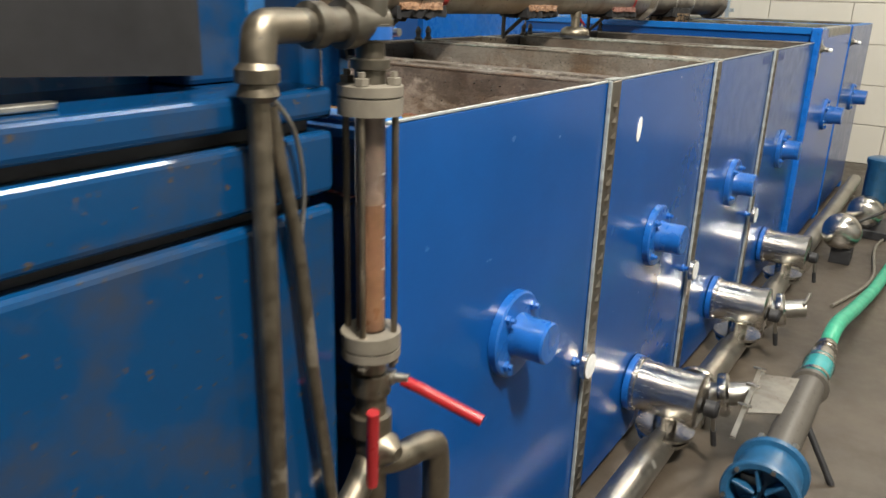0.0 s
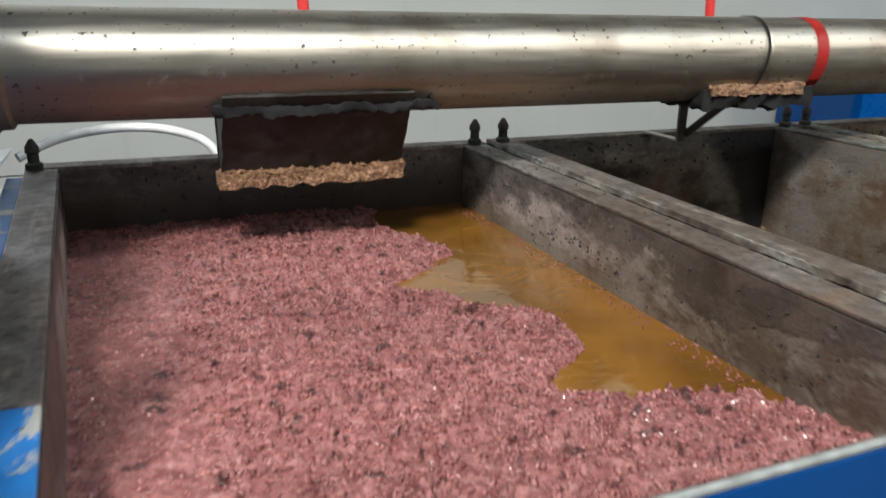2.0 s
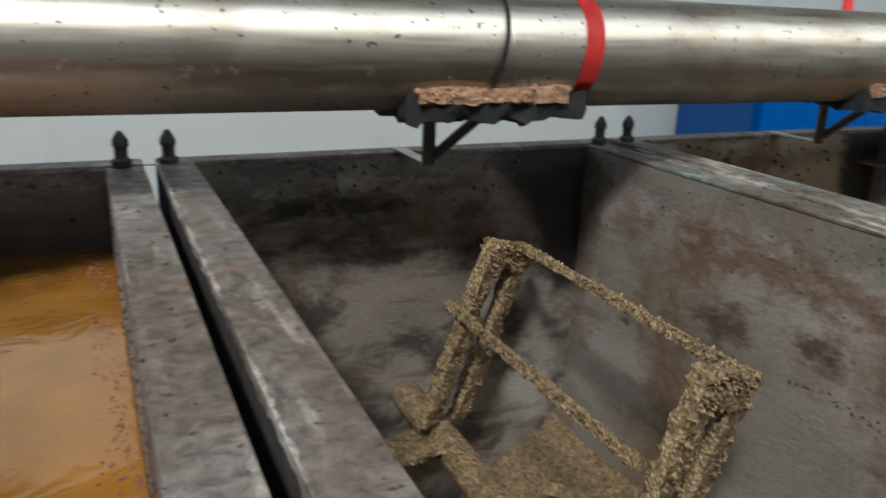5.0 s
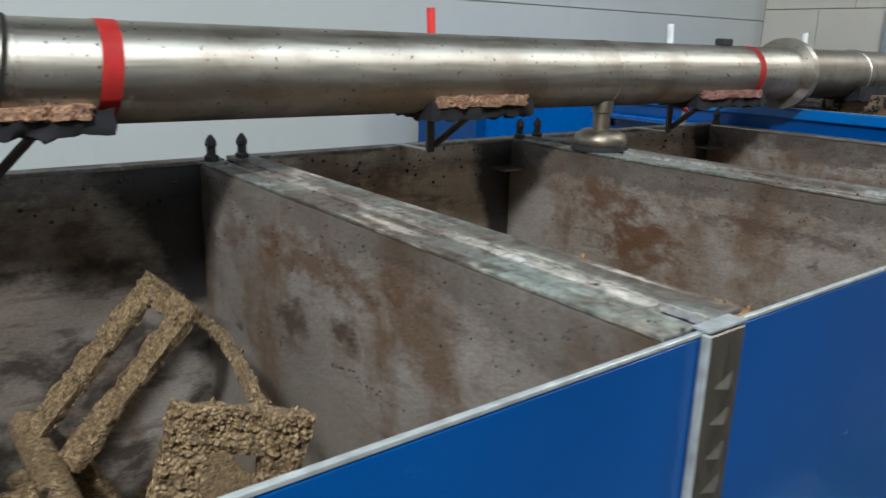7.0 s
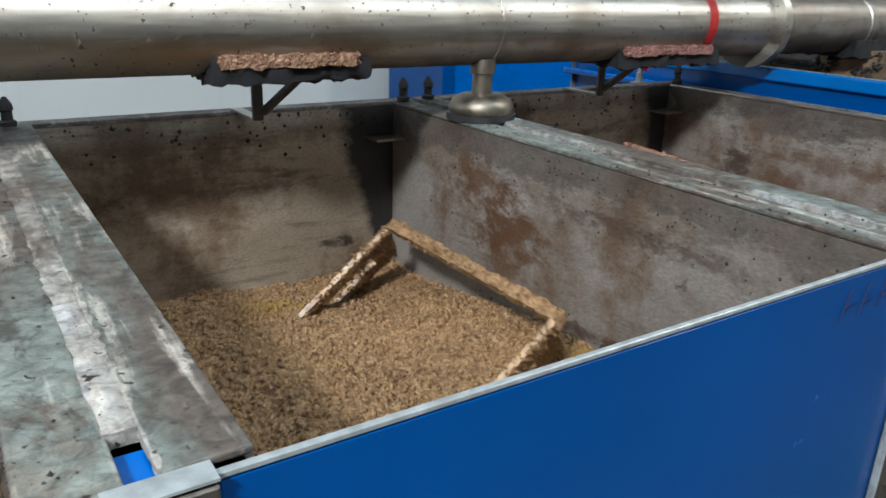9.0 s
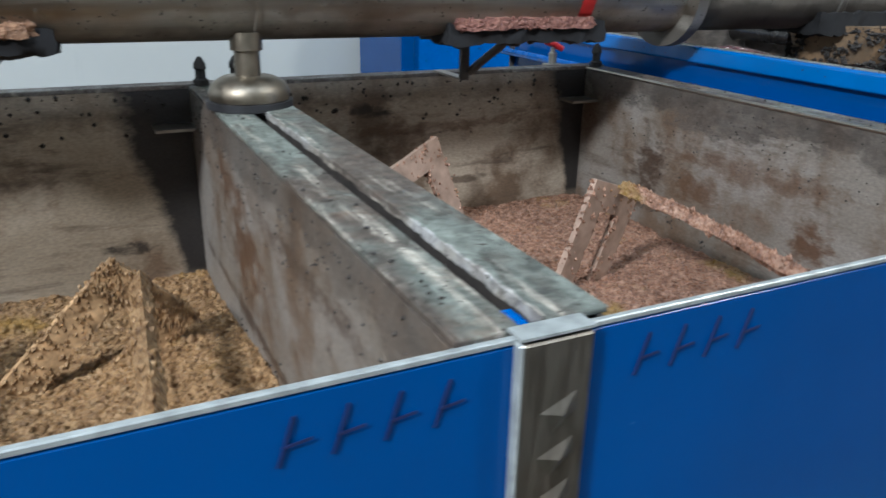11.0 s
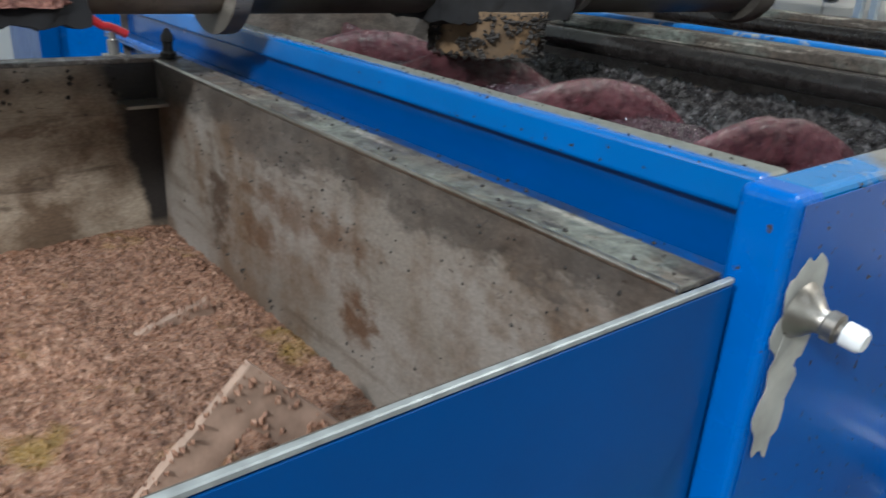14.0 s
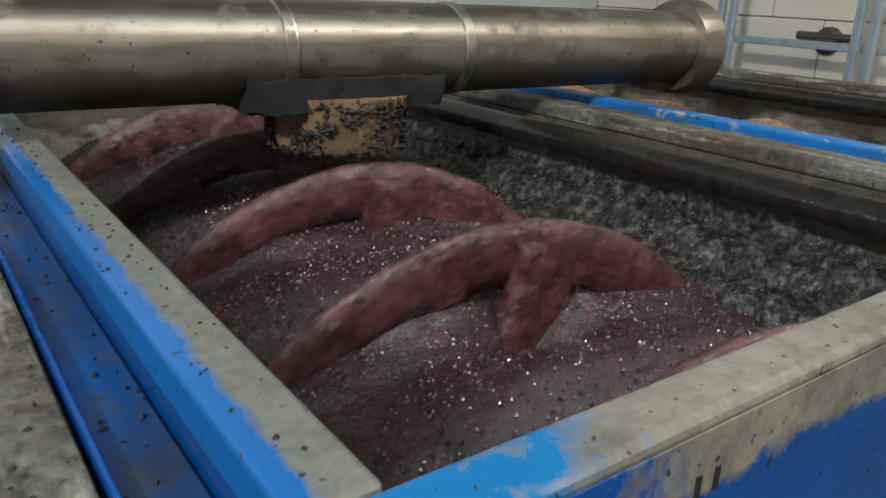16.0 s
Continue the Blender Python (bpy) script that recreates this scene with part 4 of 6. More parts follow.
    part("paste_residue", height_field(0.09, 0.893, 0.017, 1.331, 0.010, h2), M_PASTE_MUD, label="drying muddy remains of paste on a tank bottom", kind="stuff", category="paste", smooth=180)


build_paste()


# ---- paddles ----
def u_blade(y, r0, r1, wide, turn, crusty, seed, pitch=28, coat=60):
    """A flat U-shaped blade of three strips, standing out from the shaft at the angle turn, slightly twisted."""
    t, w = (0.020, 0.050) if crusty else (0.011, 0.060)
    b = lattice_box(r1 - w, r1, -t / 2, t / 2, -wide / 2, wide / 2, 0.011)
    join(b, lattice_box(r0, r1 - w + 0.005, -t / 2, t / 2, -wide / 2, -wide / 2 + w, 0.011))
    join(b, lattice_box(r0, r1 - w + 0.005, -t / 2, t / 2, wide / 2 - w, wide / 2, 0.011))
    roughen(b, 0.0075 if crusty else 0.0020, 44 if crusty else 16, seed)
    rnd, lumps = random.Random(int(seed * 50) + 1), bmesh.new()
    for _ in range(620 if crusty else coat):
        side = rnd.choice((-1, 1))
        u = rnd.choice(((rnd.uniform(r1 - w, r1), rnd.uniform(-wide / 2, wide / 2)), (rnd.uniform(r0, r1), side * rnd.uniform(wide / 2 - w, wide / 2))))
        crumb(lumps, (u[0], rnd.choice((-1, 1)) * t * 0.5, u[1]), rnd.uniform(0.003, 0.0105 if crusty else 0.0075), rnd)
    for _ in range(0 if crusty else 300):
        # lumps hanging on the inner and trailing edges
        z = rnd.choice((-1, 1)) * (wide / 2 - w) if rnd.random() < 0.6 else rnd.choice((-1, 1)) * wide / 2
        top = r1 - w if abs(z) < wide / 2 else r1
        crumb(lumps, (r0 + 0.1 + (top - r0 - 0.1) * rnd.random() ** 0.8, rnd.gauss(0, 0.006), z + rnd.gauss(0, 0.003)), rnd.uniform(0.002, 0.0065), rnd)
    m = pose(0, y, 0, 0, -turn, 0) @ pose(0, 0, 0, pitch, 0, 0)
    b.transform(m)
    lumps.transform(m)
    return b, lumps


def long_bar(y0, y1, r, lead, turn, thick, seed, lumps=160, size=(0.003, 0.009)):
    b = lattice_box(r - thick * 0.6, r + thick * 0.6, y0, y1, lead - thick / 2, lead + thick / 2, 0.011)
    roughen(b, thick * 0.28, 34, seed)
    rnd = random.Random(int(seed * 100))
    for _ in range(int((y1 - y0) * lumps)):
        crumb(b, (r + rnd.uniform(-1, 1) * thick * 0.7, rnd.uniform(y0, y1), lead + rnd.uniform(-0.7, 0.7) * thick), rnd.uniform(*size), rnd)
    b.transform(pose(0, 0, 0, 0, -turn, 0))
    return b


def twist(bm, per_metre, mid):
    """Winds a mesh round the shaft, more the farther from mid."""
    for v in bm.verts:
        v.co = Matrix.Rotation(-radians(per_metre * (v.co.y - mid)), 3, "Y") @ v.co
    return bm


def build_agitator(x, material, label, blades, bars, muddy=False, film=None, reach=0.42, coat=60):
    """blades: (y, turn, pitch), and how many lumps cling to one that is thickly coated; bars: (y0, y1, r, lead, turn, wind)."""
    ag = thing("paddle_mixer", label, "mixer", (x, 0, SHAFT), group="paddle mixers")
    part("shaft", rod((0, 0.02, 0), (0, 1.325, 0), 0.034, 20), material, ag, smooth=40)
    for n, (y, turn, pitch, *thick) in enumerate(blades):
        plate, lumps = u_blade(y, 0.03, reach, 0.17 if muddy else 0.19, turn, muddy, n + x, pitch, thick[0] if thick else coat)
        blade = part("blade", plate, material if thick else film or material, ag, smooth=60)
        part("clinging_paste", lumps, material, blade, kind="stuff")
    for n, (y0, y1, r, lead, turn, wind) in enumerate(bars):
        part("cross_bar", twist(long_bar(y0, y1, r, lead, turn, 0.0125, n + x, 900, (0.002, 0.0068)) if muddy else long_bar(y0, y1, r, lead, turn, 0.020, n + x, 500), wind, (y0 + y1) / 2), material, ag, smooth=60)
    return ag


mixer_2 = build_agitator(0.49, M_PASTE_MUD, "paddle frame crusted with drying mud-coloured paste",
                         [(0.58, 0, 18), (1.16, 0, 30), (1.14, 117, -66), (0.38, 143, -12), (0.3, 262, 18), (0.9, 262, 30)],
                         [(0.58, 1.16, 0.42, -0.03, 0, 0), (0.58, 1.16, 0.27, 0.085, 0, 0), (0.38, 1.07, 0.41, -0.03, 128, -45)], True)
mixer_3 = build_agitator(1.49, M_PASTE_TAN, "turning paddle mixer covered with tan paste",
                         [(0.86, -11, 45), (0.50, 95, 25), (1.13, 95, 40), (0.86, 278, 6)],
                         [(0.30, 0.86, 0.40, 0.02, -11, 0), (0.50, 1.13, 0.42, 0.03, 95, 0), (0.22, 0.86, 0.385, 0.06, 277, -10)], film=M_FILM_TAN, reach=0.395, coat=1500)
mixer_4 = build_agitator(2.525, M_PASTE_ROSE, "turning paddle mixer covered with rosy paste",
                         [(1.20, 8, 34, 900), (0.50, -8, 34, 900), (0.88, 48, 6), (0.40, 75, 2), (1.15, 233, 20), (0.75, 192, 20)],
                         [(0.50, 1.20, 0.42, -0.02, 0, 23), (0.35, 0.75, 0.42, -0.02, 180, 60)], film=M_FILM_ROSE, coat=130)


# ---- conveyor pipe over the tanks ----
def axis_y(x):
    return 1.047 + 0.0116 * x


def axis_z(x):
    return 1.572 - 0.0043 * x


def on_pipe(x):
    return Vector((x, axis_y(x), axis_z(x)))


def crust_line(x0, x1, y, z, thick, n, seed, r=(0.003, 0.009)):
    rnd = random.Random(seed)
    b = bmesh.new()
    for _ in range(n):
        crumb(b, (rnd.uniform(x0, x1), y + rnd.uniform(-1, 1) * thick, z + rnd.uniform(-1, 1) * thick), rnd.uniform(*r), rnd)
    return b


def tape_ring(x, width, r, slant=0.0):
    b = bmesh.new()
    seg = 40
    rings = []
    for s in (0, 1):
        rings.append([])
        for k in range(seg + 1):
            a = radians(75 + 210 * k / seg)
            c = on_pipe(x + s * width + slant * math.sin(a))
            rings[s].append(b.verts.new(c + Vector((0, math.cos(a) * r, math.sin(a) * r))))
    for k in range(seg):
        b.faces.new((rings[0][k], rings[0][k + 1], rings[1][k + 1], rings[1][k]))
    bmesh.ops.solidify(b, geom=b.faces[:], thickness=0.001)
    return b


PR = 0.092
conveyor = thing("screw_conveyor", "long stainless conveyor pipe spattered with paste above the tanks", "conveyor")
direction = on_pipe(1) - on_pipe(0)


def build_conveyor():
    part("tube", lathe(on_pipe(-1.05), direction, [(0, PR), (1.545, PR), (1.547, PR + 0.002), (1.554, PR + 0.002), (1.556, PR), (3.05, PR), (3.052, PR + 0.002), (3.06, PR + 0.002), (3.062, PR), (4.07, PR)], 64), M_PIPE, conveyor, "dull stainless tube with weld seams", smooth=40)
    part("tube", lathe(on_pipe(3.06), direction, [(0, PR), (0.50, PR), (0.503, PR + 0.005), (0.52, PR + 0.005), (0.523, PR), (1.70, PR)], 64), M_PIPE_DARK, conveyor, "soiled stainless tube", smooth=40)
    part("flange", lathe(on_pipe(-1.044), direction, [(0, 0.112), (0.004, 0.112), (0.005, 0.104), (0.018, 0.106), (0.022, 0.101), (0.04, 0.100), (0.045, PR)], 48), M_PIPE, conveyor, smooth=40)
    part("flange", lathe(on_pipe(3.022), direction, [(0, 0.128), (0.014, 0.128), (0.018, 0.128), (0.032, 0.128)], 48), M_PIPE, conveyor, "broad joint flange", smooth=40)
    part("flange", lathe(on_pipe(4.74), direction, [(0, 0.118), (0.02, 0.125), (0.075, 0.125), (0.085, 0.112), (0.086, 0.09)], 48), M_PIPE_DARK, conveyor, "end flange caked with paste", smooth=40)
    for x in (3.56, 3.96):
        part("band", lathe(on_pipe(x), direction, [(0, PR + 0.001), (0.002, PR + 0.004), (0.024, PR + 0.004), (0.026, PR + 0.001)], 48), M_STEEL, conveyor, smooth=40)
    for x, s in ((0.628, 0.012), (2.72, 0.012)):
        part("tape", tape_ring(x, 0.035, PR + 0.0015, s), M_RED, conveyor, "band of red tape", smooth=60)
    part("clip", box(2.60, 2.65, axis_y(2.6) - 0.02, axis_y(2.6) + 0.02, axis_z(2.6) + PR - 0.002, axis_z(2.6) + PR + 0.022, 0.004, 1), M_BLACK, conveyor, "small dark clip")
    part("wire_tie", tape_ring(0.475, 0.008, PR + 0.004, 0.02), M_GRIME, conveyor, "dark wire tie")
    # lever rods behind the tube, one for every outlet
    for x, m in ((-0.505, M_RED), (0.475, M_RED), (1.47, M_RED), (2.47, M_WHITE), (3.37, M_WHITE)):
        c = on_pipe(x)
        lev = part("gate_lever", rod(c + Vector((0.008, 0.102, -0.03)), c + Vector((-0.002, 0.105, 0.155)), 0.011, 12), m, conveyor, "red gate lever" if m is M_RED else "white gate lever")
        part("lever_stem", rod(c + Vector((0.008, 0.05, -0.035)), c + Vector((0.008, 0.11, -0.035)), 0.007, 8), M_STEEL, lev)
    # outlets: the first has a hanging chute, the others a closed slide
    for x0, x1 in ((-0.685, -0.345),):
        c = on_pipe((x0 + x1) / 2)
        lean = Matrix.Translation((0, 0.955, 1.525)) @ pose(0, 0, 0, 33) @ Matrix.Translation((0, -0.955, -1.525))
        part("outlet_collar", roughen(lattice_box(x0 - 0.010, x1 + 0.045, 0.962, 0.976, 1.494, 1.506, 0.007), 0.009, 48, 3), M_DEAD_BLACK, conveyor, "black crust round the outlet", smooth=60)
        sheet = roughen(lattice_box(x0, x1, 0.955, 0.961, 1.335, 1.525, 0.011), 0.004, 34, 1.2)
        sheet.transform(lean)
        part("chute_plate", sheet, M_CHUTE, conveyor, "blackened chute sheet", smooth=60)
        part("chute_plate", roughen(lattice_box(x0, x1, c.y + 0.07, c.y + 0.076, 1.37, 1.50, 0.014), 0.003, 34, 5), M_CHUTE, conveyor, smooth=60)
        for xe in (x0 + 0.002, x1 - 0.008):
            part("chute_plate", prism([(0.985, 1.49), (1.068, 1.372), (c.y + 0.069, 1.372), (c.y + 0.069, 1.49)], "x", xe, xe + 0.006), M_CHUTE, conveyor)
        hang = join(crust_line(x0 - 0.005, x1 + 0.005, 1.052, 1.368, 0.013, 900, 5, (0.004, 0.010)), roughen(lattice_box(x0 - 0.006, x1 + 0.006, 1.035, 1.075, 1.353, 1.376, 0.01), 0.009, 40, 2))
        part("crumb_layer", hang, M_CRUMB, conveyor, "tan crumbs of paste clinging to the chute", kind="stuff")
    for n, (x0, x1, m) in enumerate(((0.332, 0.64, M_CRUMB), (1.345, 1.67, M_CRUMB), (2.40, 2.79, M_CRUMB_PINK))):
        c = on_pipe((x0 + x1) / 2)
        zb = c.z - PR
        part("outlet_collar", roughen(lattice_box(x0, x1, c.y - 0.075, c.y + 0.07, zb - 0.008, zb + 0.030, 0.012), 0.011, 34, n + 3.5), M_DEAD_BLACK, conveyor, "outlet slide under black crust", smooth=60)
        part("crumb_layer", join(crust_line(x0 + 0.01, x1 - 0.03, c.y - 0.076, zb + 0.030, 0.009, 420, 11 + n), roughen(lattice_box(x0 + 0.015, x1 - 0.04, c.y - 0.087, c.y - 0.055, zb + 0.020, zb + 0.040, 0.01), 0.007, 40, n)), m, conveyor, "crumbs of paste along the outlet", kind="stuff")
    x0, x1 = 3.545, 3.875
    c = on_pipe((x0 + x1) / 2)
    part("outlet_collar", roughen(lattice_box(x0 - 0.05, x1 + 0.03, c.y - 0.09, c.y + 0.09, c.z - PR - 0.008, c.z - PR + 0.045, 0.013), 0.009, 30, 9), M_DEAD_BLACK, conveyor, smooth=60)
    part("spout", roughen(lathe(on_pipe((x0 + x1) / 2) - Vector((0, 0, PR - 0.01)), (0, 0, -1), [(h * 0.009, 0.140 - 0.002 * h) for h in range(12)], 40), 0.004, 30, 2), M_SPOUT, conveyor, "pale round spout stained with paste", smooth=60)
    rnd, soil = random.Random(52), bmesh.new()
    for _ in range(1500):
        a, v = rnd.uniform(0, 2 * math.pi), rnd.random()
        if noise.noise((math.cos(a) * 2.5, math.sin(a) * 2.5, v * 2.0)) < 0.05 and 0.2 < v < 0.9:
            continue
        o = on_pipe((x0 + x1) / 2)
        crumb(soil, (o.x + 0.138 * math.cos(a), o.y + 0.138 * math.sin(a), o.z - PR + 0.008 - 0.10 * v), rnd.uniform(0.002, 0.009), rnd)
    part("clinging_grime", soil, M_GRIME, conveyor, "dark paste clinging round the spout", kind="stuff")
    # struts down to the back rims
    for x in (0.467, 1.50, 2.54):
        c = on_pipe(x)
        leg = part("strut", box(x - 0.012, x + 0.012, 1.195, 1.207, R + 0.002, c.z - 0.055, 0.002, 1), M_PIPE_DARK, conveyor, "flat steel strut, dull with grime")
        part("strut_plate", box(x - 0.013, x + 0.013, 1.199, DEEP + 0.03, R + 0.0035, R + 0.008), M_STEEL, leg)
        part("brace", rod((x + 0.012, 1.20, R + 0.02), (x + 0.085, 1.13, c.z - PR - 0.012), 0.010, 8), M_PIPE_DARK, leg)
        part("brace_knob", roughen(lathe((x + 0.09, 1.125, c.z - PR - 0.03), (0, 0, 1), [(0, 0.012), (0.008, 0.018), (0.024, 0.018), (0.03, 0.012)], 12), 0.003, 40), M_GRIME, leg)


build_conveyor()


def build_foot():
    """Round foot that carries the pipe on the joint of two tanks."""
    foot = thing("pipe_foot", "round steel machine foot under the conveyor pipe, standing on tank rims", "foot", (1.99, 1.035, R))
    part("stem", lathe((0, 0, 0.055), (0, 0, 1), [(0, 0.024), (0.05, 0.024), (0.052, 0.03), (0.085, 0.03)], 20), M_BRASS, foot, smooth=40)
    part("cone", lathe((0, 0, 0.016), (0, 0, 1), [(0, 0.075), (0.012, 0.078), (0.03, 0.070), (0.042, 0.05), (0.044, 0.02)], 32), M_BRASS, foot, "domed steel foot", smooth=40)
    part("pad", lathe((0, 0, 0.0012), (0, 0, 1), [(0, 0.082), (0.014, 0.082)], 32), M_BLACK, foot, "black rubber pad", smooth=40)


build_foot()


# ---- big mixers past the four tanks ----
FAR = 1.95        # back end of the big troughs


def build_big_mixer(x0, x1, group_label, near):
    top = 1.43
    mach = thing("spiral_mixer", group_label, "mixer tank", group="closed spiral mixers")
    rail = 0.085
    r0 = x0 + 0.030
    part("front_panel", box(x0 + 0.013, x1 - 0.013, -0.0288, -0.0278, 0.06, top - 0.009, 0.0004, 1), M_PANEL_WORN if near else M_BLUE, mach, "glossy blue front sheet")
    for a in (x0, x1 - 0.055):
        # posts take a lighter blue for the light on their gloss
        part("corner_post", box(a, a + 0.055, -0.0275, 0.03, 0.0, top - 0.0005, 0.010, 4), M_BLUE_FRESH, mach, "rounded blue corner post")
    part("top_rail", box(r0, x0 + rail, 0.026, FAR, top - 0.04, top, 0.006, 3), M_RAIL_LEFT if near else M_BLUE_WORN, mach, "blue top rail")
    part("top_rail", box(x1 - rail, x1, 0.032, FAR, top - 0.035, top, 0.008, 3), M_RIM, mach, "top rail with paint worn to grey")
    part("top_rail", box(x0 + 0.031, x1 - 0.056, -0.026, 0.0255, top - 0.03, top, 0.008, 3), M_RAIL_FRONT if near else M_BLUE_WORN, mach, "front rail with paint worn to grey")
    part("top_rail", box(x0, x1, FAR + 0.001, FAR + 0.06, top - 0.035, top, 0.006), M_BLUE_WORN, mach)
    # left wall in darker blue: the shade below the rail is coloured in
    part("side_wall", box(x0 + 0.048, x0 + 0.054, 0.031, FAR, 0.05, top - 0.041), M_BLUE, mach)
    part("side_wall", box(x1 - 0.028, x1 - 0.022, 0.03, FAR, 0.05, top - 0.036), M_BLUE_FRESH, mach)
    part("ledge", box(x0 - 0.018, x0 + 0.047, 0.031, FAR, 1.318, 1.328, 0.003, 1), M_BLUE_DIRTY, mach, "soiled blue ledge")
    part("ledge_lip", box(x0 - 0.018, x0 - 0.010, 0.031, FAR, 1.3285, 1.341, 0.002, 1), M_BLUE_FRESH, mach)
    mid, rad = (x0 + x1) / 2, (x1 - x0) / 2 - 0.09
    part("side_lining", box(x0 + rail, x0 + rail + 0.005, 0.03, FAR, 0.9, top - 0.034), M_WALLS[4], mach)
    part("side_lining", box(x1 - rail - 0.005, x1 - rail, 0.03, FAR, 0.9, top - 0.034), M_WALLS[4], mach)
    part("back_wall", box(x0 + 0.03, x1 - 0.03, FAR - 0.006, FAR, 0.4, top - 0.036), M_WALLS[4], mach)
    # bearing and plug on the front
    bear = part("bearing", lathe((mid + 0.04, -0.025, 0.86), (0, -1, 0), [(0, 0.105), (0.018, 0.105), (0.022, 0.10), (0.022, 0.06), (0.12, 0.055)], 28), M_BLUE_FLANGE, mach, "blue bearing flange", smooth=35)
    for n in range(6):
        a = radians(30 + 60 * n)
        part("bolt", lathe((mid + 0.04 + 0.085 * math.cos(a), -0.047, 0.86 + 0.085 * math.sin(a)), (0, -1, 0), [(0, 0.011), (0.012, 0.011)], 6), M_BLUE_FLANGE, bear)
    px, pz = x0 + 0.048, 1.312
    plug = part("drain_stub", lathe((px, -0.031, pz), (0, -1, -0.1), [(0, 0.030), (0.012, 0.022), (0.02, 0.013), (0.026, 0.012), (0.028, 0.015), (0.038, 0.015), (0.040, 0.011), (0.046, 0.011)], 18), M_STEEL, mach, "small threaded stub", smooth=40)
    part("plug", lathe((px, -0.075, pz - 0.0046), (0, -1, -0.1), [(0, 0.0125), (0.015, 0.012), (0.019, 0.009)], 18), M_WHITE, plug, "white plastic plug", smooth=40)
    if near:
        # paint scraped to primer round the stub and along the front rail
        rnd = random.Random(4)
        def patch(cx, cz, w, h, depth, seed, y=-0.0305):
            pts = []
            for n in range(36):
                a = 2 * math.pi * n / 36
                k = 1 + 0.45 * noise.noise((math.cos(a) * 2.2 + seed, math.sin(a) * 2.2, seed)) + 0.18 * noise.noise((math.cos(a) * 7 + seed, math.sin(a) * 7, seed))
                pts.append((cx + w * k * math.cos(a), cz + h * k * math.sin(a)))
            return prism(pts, "y", y, y + depth)
        part("scraped_patch", patch(px + 0.002, pz - 0.006, 0.040, 0.062, 0.0004, 1.0), M_PRIMER, mach, "paint scraped to grey primer", smooth=30)
        part("scraped_patch", patch(px - 0.004, pz - 0.095, 0.030, 0.070, 0.0004, 2.0, -0.0310), M_PRIMER, mach, smooth=30)
        for n in range(2):
            part("stroke", box(x0 + 0.285 + 0.02 * n, x0 + 0.291 + 0.02 * n, -0.0294, -0.0290, top - 0.060, top - 0.042), M_BLACK, mach)
    part("cover_bar", rod((x1 - 0.165, 0.035, 1.372), (x1 - 0.165, FAR - 0.01, 1.372), 0.030, 18), M_WETGRIME, mach, "dark round bar along the trough", smooth=40)
    return mach


build_big_mixer(3.083, 4.345, "large blue mixer trough with worn top rails and purple paste", True)
build_big_mixer(4.42, 5.69, "large blue mixer trough beside the end wall", False)


def build_ribbon(x, y0, y1, turns, material, label, r1=0.475, z=0.875, start=0.0):
    """Spiral ribbon on a shaft, all coated with paste."""
    sp = thing("spiral_ribbon", label, "mixer", (x, 0, z), group="spiral ribbons")
    part("shaft", rod((0, 0.04, 0), (0, FAR - 0.02, 0), 0.04, 18), material, sp, smooth=40)
    b = bmesh.new()
    n = int(turns * 90)
    cols = [(r1 - 0.090, 0.005), (r1 - 0.06, 0.008), (r1 - 0.03, 0.008), (r1 - 0.005, 0.007), (r1, 0.0), (r1 - 0.005, -0.007), (r1 - 0.03, -0.008), (r1 - 0.06, -0.008), (r1 - 0.090, -0.005)]
    rings = []
    for k in range(n + 1):
        a = 2 * math.pi * turns * k / n + radians(start)
        y = y0 + (y1 - y0) * k / n
        rings.append([b.verts.new((r * math.cos(a), y + o, r * math.sin(a))) for r, o in cols])
    for p, q in zip(rings, rings[1:]):
        for j in range(len(cols)):
            b.faces.new((p[j], p[(j + 1) % len(cols)], q[(j + 1) % len(cols)], q[j]))
    b.faces.new(rings[0])
    b.faces.new(rings[-1][::-1])
    roughen(b, 0.004, 12, x)
    roughen(b, 0.003, 34, x + 3)
    part("ribbon", b, material, sp, "spiral ribbon coated with paste", smooth=80)
    for k in range(int(turns * 2)):
        a = 180 * k + 171
        y = y0 + (y1 - y0) * ((a - start) / 360) / turns
        if y > y1:
            continue
        arm = lattice_box(0.03, r1 - 0.03, -0.016, 0.016, -0.050, 0.050, 0.016)
        roughen(arm, 0.008, 24, k)
        arm.transform(pose(0, y, 0, 0, -a, 0))
        part("spoke", arm, material, sp, smooth=80)
    return sp


ribbon_near = build_ribbon(3.67, 0.045, 1.905, 4.65, M_RIBBON, "slowly turning spiral ribbon coated with purple paste", 0.475, 0.897, -45.0)
ribbon_far = build_ribbon(5.05, 0.14, 1.90, 4.3, M_PASTE_ROSE, "spiral ribbon coated with brown paste")


